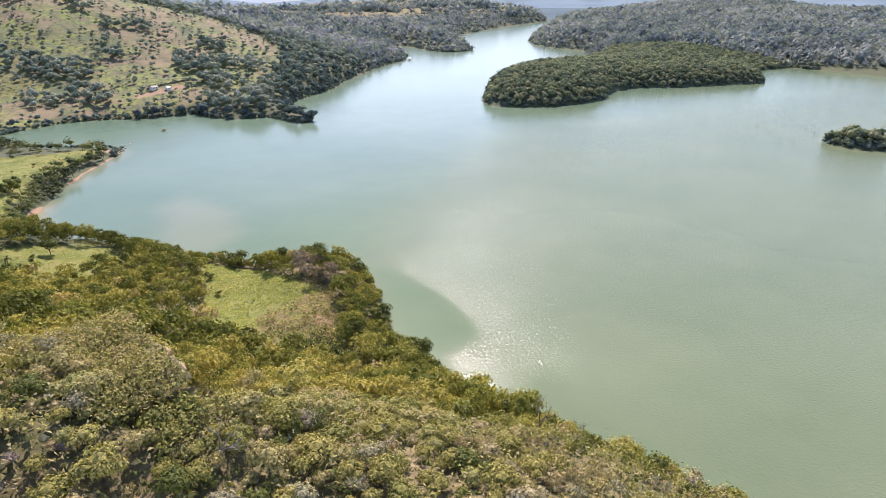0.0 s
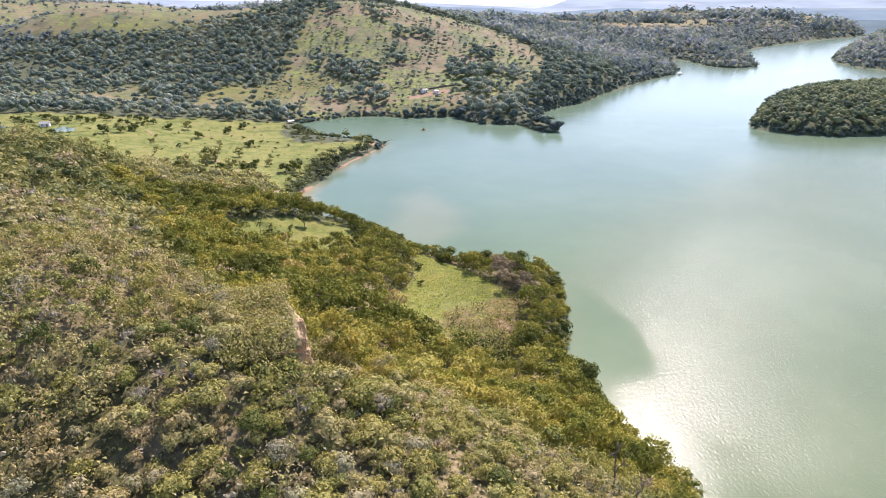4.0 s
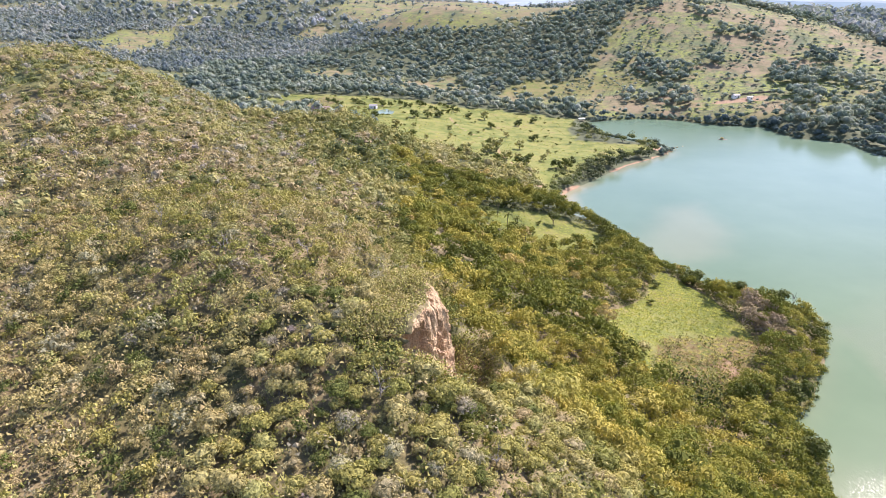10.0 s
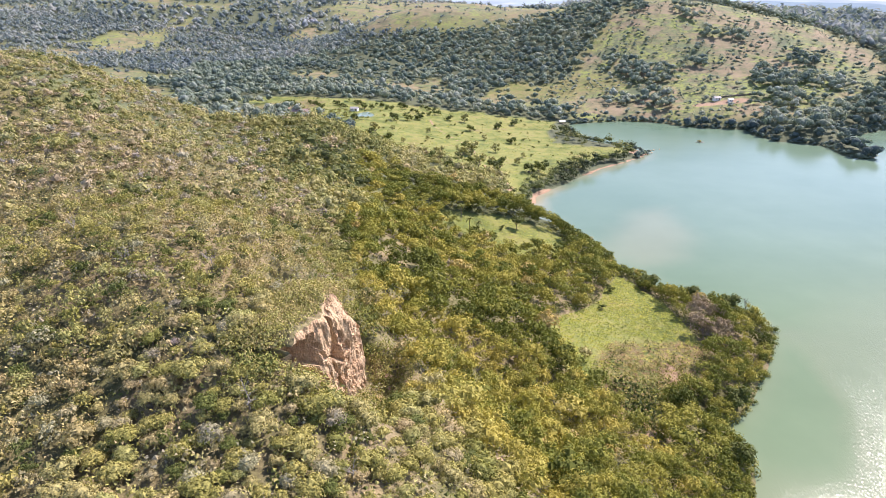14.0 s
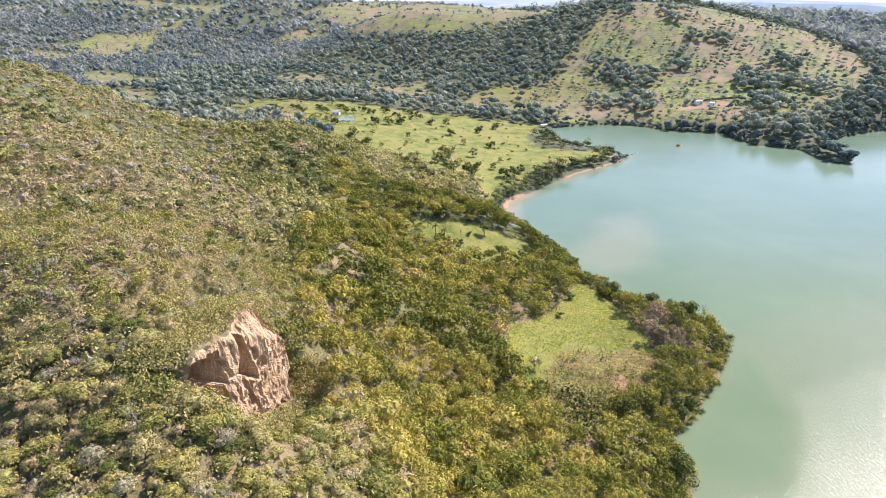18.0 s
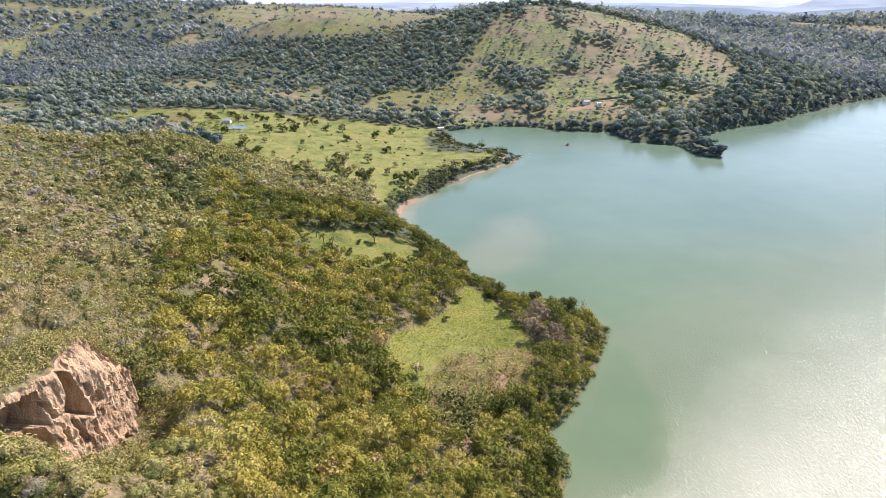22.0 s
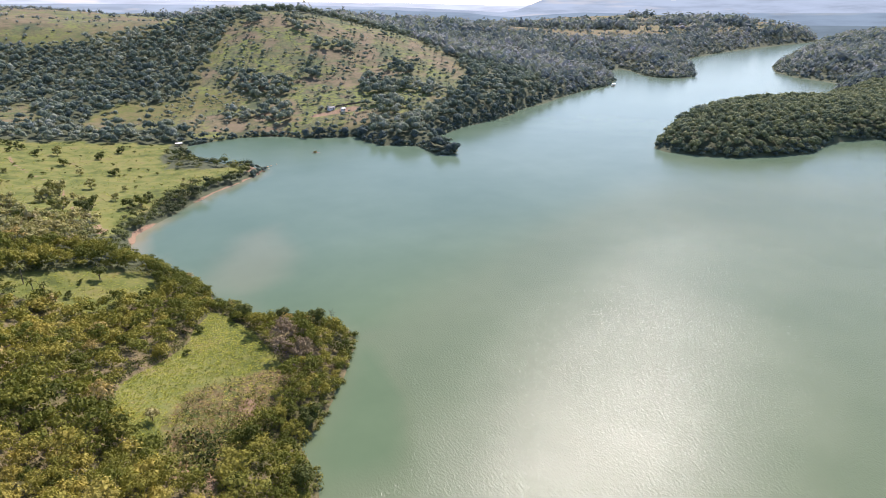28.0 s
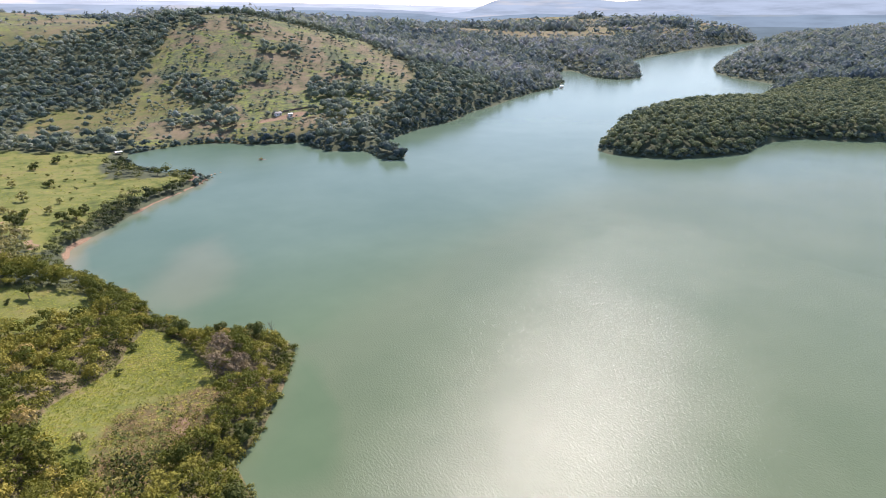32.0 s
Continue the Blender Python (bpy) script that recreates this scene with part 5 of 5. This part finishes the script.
def pond(name, cx, cy, rx, ry, label):
    """A small sheet of water sunk into the meadow, with a low bank round it."""
    n = 36
    a = np.arange(n) * 2 * math.pi / n
    w = 1 + 0.18 * np.sin(a * 3 + cx) + 0.1 * np.sin(a * 5)
    rim = np.column_stack([cx + rx * w * np.cos(a), cy + ry * w * np.sin(a)])
    z = float(np.median(height(rim))) + 0.1
    top = np.column_stack([rim, np.full(n, z)])
    low = np.column_stack([rim * 1.0, np.full(n, z - 3.0)])
    v = np.concatenate([top, low, [[cx, cy, z]]])
    k = np.arange(n)
    f = np.concatenate([np.stack([k, (k + 1) % n, np.full(n, 2 * n), np.full(n, 2 * n)], 1), np.stack([k + n, (k + 1) % n + n, (k + 1) % n, k], 1)])
    flat, sizes = flat_faces(f)
    ob = mesh_object(name, v, flat, sizes, WATER, False, [("ruffle", np.zeros(len(v))), ("shoal", np.full(len(v), 0.15))])
    return tagged(ob, label, "pond", kind="structure")


pond("water_pond", -110, 542, 9, 12, "farm pond beside the cottage")
pond("water_reservoir", -284, 596, 13, 8, "pale pond behind the ridge")
garden_kind = tree("garden_palm", 36, 0.3, "small feathery garden palm by the pond", "palm", "garden palms", 6, 22, 0.2, 2.2, 0.35)
for k in range(66):
    x, y = -166 + (k % 13) * 5.4 + random.uniform(-2, 2), 519 + (k // 13) * 8 + random.uniform(-3, 3)
    if math.hypot((x + 110) / 13, (y - 540) / 18) > 1:
        place(garden_kind, x, y, random.uniform(1.3, 2.1))

# --- small things in the lake
islet_mound = thing("shrub_islet", pose(166, 497, 0), "tiny islet of drowned shrubs in the bay", "islet")
v, f = boulder(9)
part("mud", (v * np.array([3.4, 2.0, 0.5]), f), BARK, islet_mound)
v, f = crown_shape(77, 4, 26, 0.2, 0.6)
part("shrub", (v * 2.0, f), LEAF, islet_mound, tone=0.72)
for bough in bare_tree(17, 3.5, 0.07, 2):
    part("branch", bough, DEAD, islet_mound)
POSTS = [(459, 151, 2.2), (488, 144, 2.6), (484, 136, 1.8), (451, 119, 2.4), (510, 113, 2.0), (489, 103, 2.6), (497, 148, 1.5), (470, 130, 1.6), (446, 108, 1.8), (505, 128, 2.2)]
for k, (x, y, tall) in enumerate(POSTS):
    t = thing("drowned_trunk", pose(x, y, 0, 0, 0, k * 50), "bare drowned trunk sticking out of the lake", "dead tree", "drowned trunks")
    part("trunk", tube([(0, 0, -1.5), (0.05, 0, tall * 0.6), (0.15, 0.05, tall)], (0.22, 0.16, 0.08)), BARK, t)
    part("branch", tube([(0.05, 0, tall * 0.55), (0.4, 0.2, tall * 0.95)], (0.09, 0.04), 5), BARK, t)

# --- grass tussocks in the clearings
tuft_v, tuft_f = [], []
for k in range(6):
    a = k * 1.05
    c, s_ = math.cos(a), math.sin(a)
    b = len(tuft_v)
    tuft_v += [(c * 0.12 - s_ * 0.1, s_ * 0.12 + c * 0.1, 0), (c * 0.12 + s_ * 0.1, s_ * 0.12 - c * 0.1, 0), (c * 0.75, s_ * 0.75, 0.3), (c * 0.75, s_ * 0.75, 0.3)]
    tuft_f.append((b, b + 1, b + 2, b + 2))
tuft = (np.array(tuft_v), np.array(tuft_f))


def tussocks(name, poly, step, tones, label, size, but=None):
    poly_a = np.array(poly, float)
    p = poly_a.min(0) + rng.uniform(0, 1, (int(np.prod(np.ptp(poly_a, axis=0)) / step**2), 2)) * np.ptp(poly_a, axis=0)
    p = p[away(poly, p) > 0.5]
    if but:
        p = p[away(but, p) + 14 * (grain(p, 6, 6) - 0.5) < rng.uniform(-3, 3, len(p))]
    t = rng.uniform(*tones, len(p)) + 0.4 * (grain(p, 9, 5) - 0.5)
    r = rng.uniform(0.6, 1.3, len(p)) * size
    wood(name, [tuft], np.column_stack([p, height(p)]), r, r * 0, t, GRASS, label, "grass")


m = Nodes("tussock_grass")
GRASS = m.done(m.ramp(m.attr("tone"), (0.0, (0.07, 0.1, 0.016)), (0.4, (0.26, 0.285, 0.034)), (0.7, (0.39, 0.365, 0.06)), (0.86, (0.32, 0.24, 0.1)), (1.0, (0.24, 0.14, 0.075))), 0.8, None, 0.2)
tussocks("field_grass", POINT_FIELD, 0.62, (0.1, 0.75), "bright green tussock grass in the clearing on the point", 0.8, DRY_BANK)
tussocks("bank_grass", DRY_BANK, 0.8, (0.68, 1.02), "brown straw grass on the dry bank below the clearing", 0.9)
tussocks("palm_field_grass", PALM_FIELD, 1.2, (0.2, 0.75), "yellow-green tussock grass in the palm field", 0.8)
tussocks("meadow_grass", MEADOW, 4.2, (0.0, 0.6), "scattered tussocks over the pasture", 1.3)

# ---------------------------------------------------------------- far mountains
def ridge(name, radius, level, uneven, colour, seed, label):
    n = 420
    az = np.radians(np.linspace(-8, 140, n))
    deg = np.degrees(az)
    one = grain(np.column_stack([deg, deg * 0]), 17, seed) - 0.5
    two = grain(np.column_stack([deg, deg * 0 + 9]), 5, seed + 1) - 0.5
    el = level(deg) + (one * 2.0 + two) * uneven
    top = 110 + radius * np.tan(np.radians(el))
    c, s_ = np.cos(az), np.sin(az)
    rows = [np.column_stack([c * q, s_ * q, z]) for q, z in ((radius - 260, np.full(n, -20.0)), (radius - 90, top * 0.55 - 8), (radius, top), (radius + 120, np.full(n, -20.0)))]
    v = np.concatenate(rows)
    i = (np.arange(3)[:, None] * n + np.arange(n - 1)[None, :]).ravel()
    f = np.stack([i, i + 1, i + n + 1, i + n], 1)
    # ridges glow in a painted haze colour and take no sunlight
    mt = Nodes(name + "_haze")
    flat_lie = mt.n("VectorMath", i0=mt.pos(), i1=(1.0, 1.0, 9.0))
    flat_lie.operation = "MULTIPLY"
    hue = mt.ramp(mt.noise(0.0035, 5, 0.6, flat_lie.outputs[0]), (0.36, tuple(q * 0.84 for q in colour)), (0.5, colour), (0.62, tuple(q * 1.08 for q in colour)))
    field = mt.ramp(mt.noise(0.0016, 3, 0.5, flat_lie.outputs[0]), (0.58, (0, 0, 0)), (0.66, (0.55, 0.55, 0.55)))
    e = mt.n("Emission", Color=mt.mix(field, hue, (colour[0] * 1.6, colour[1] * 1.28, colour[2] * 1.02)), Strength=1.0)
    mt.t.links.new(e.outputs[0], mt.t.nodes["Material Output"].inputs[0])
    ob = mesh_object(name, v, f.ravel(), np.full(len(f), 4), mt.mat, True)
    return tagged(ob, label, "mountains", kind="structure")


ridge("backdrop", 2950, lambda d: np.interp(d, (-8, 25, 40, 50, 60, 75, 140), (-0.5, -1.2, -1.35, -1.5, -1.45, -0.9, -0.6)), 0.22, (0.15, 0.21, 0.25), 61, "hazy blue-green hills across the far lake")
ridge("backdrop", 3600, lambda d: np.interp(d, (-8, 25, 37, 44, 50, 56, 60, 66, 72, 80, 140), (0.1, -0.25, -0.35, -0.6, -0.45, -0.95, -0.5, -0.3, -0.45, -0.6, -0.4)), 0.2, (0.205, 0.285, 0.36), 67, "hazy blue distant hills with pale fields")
ridge("backdrop", 4400, lambda d: np.interp(d, (-8, 20, 30, 37, 41, 43, 46, 50, 53.5, 55.5, 57, 60, 66, 72, 80, 90, 140), (1.3, 1.1, 1.2, 0.95, 0.6, 0.45, 0.75, 1.15, 0.5, -0.3, -0.5, -0.3, -0.1, -0.05, 0.05, 0.1, 0.15)), 0.12, (0.32, 0.405, 0.5), 71, "hazy pale blue mountains on the horizon")
# Glowing strip added for very pale far land and the haze above the horizon.
ridge("backdrop", 4720, lambda d: np.interp(d, (-8, 50, 56, 62, 75, 90, 140), (0.6, 0.3, 0.05, 0.12, 0.28, 0.35, 0.4)), 0.1, (0.5, 0.585, 0.69), 73, "very pale ridge strip standing in for horizon haze")
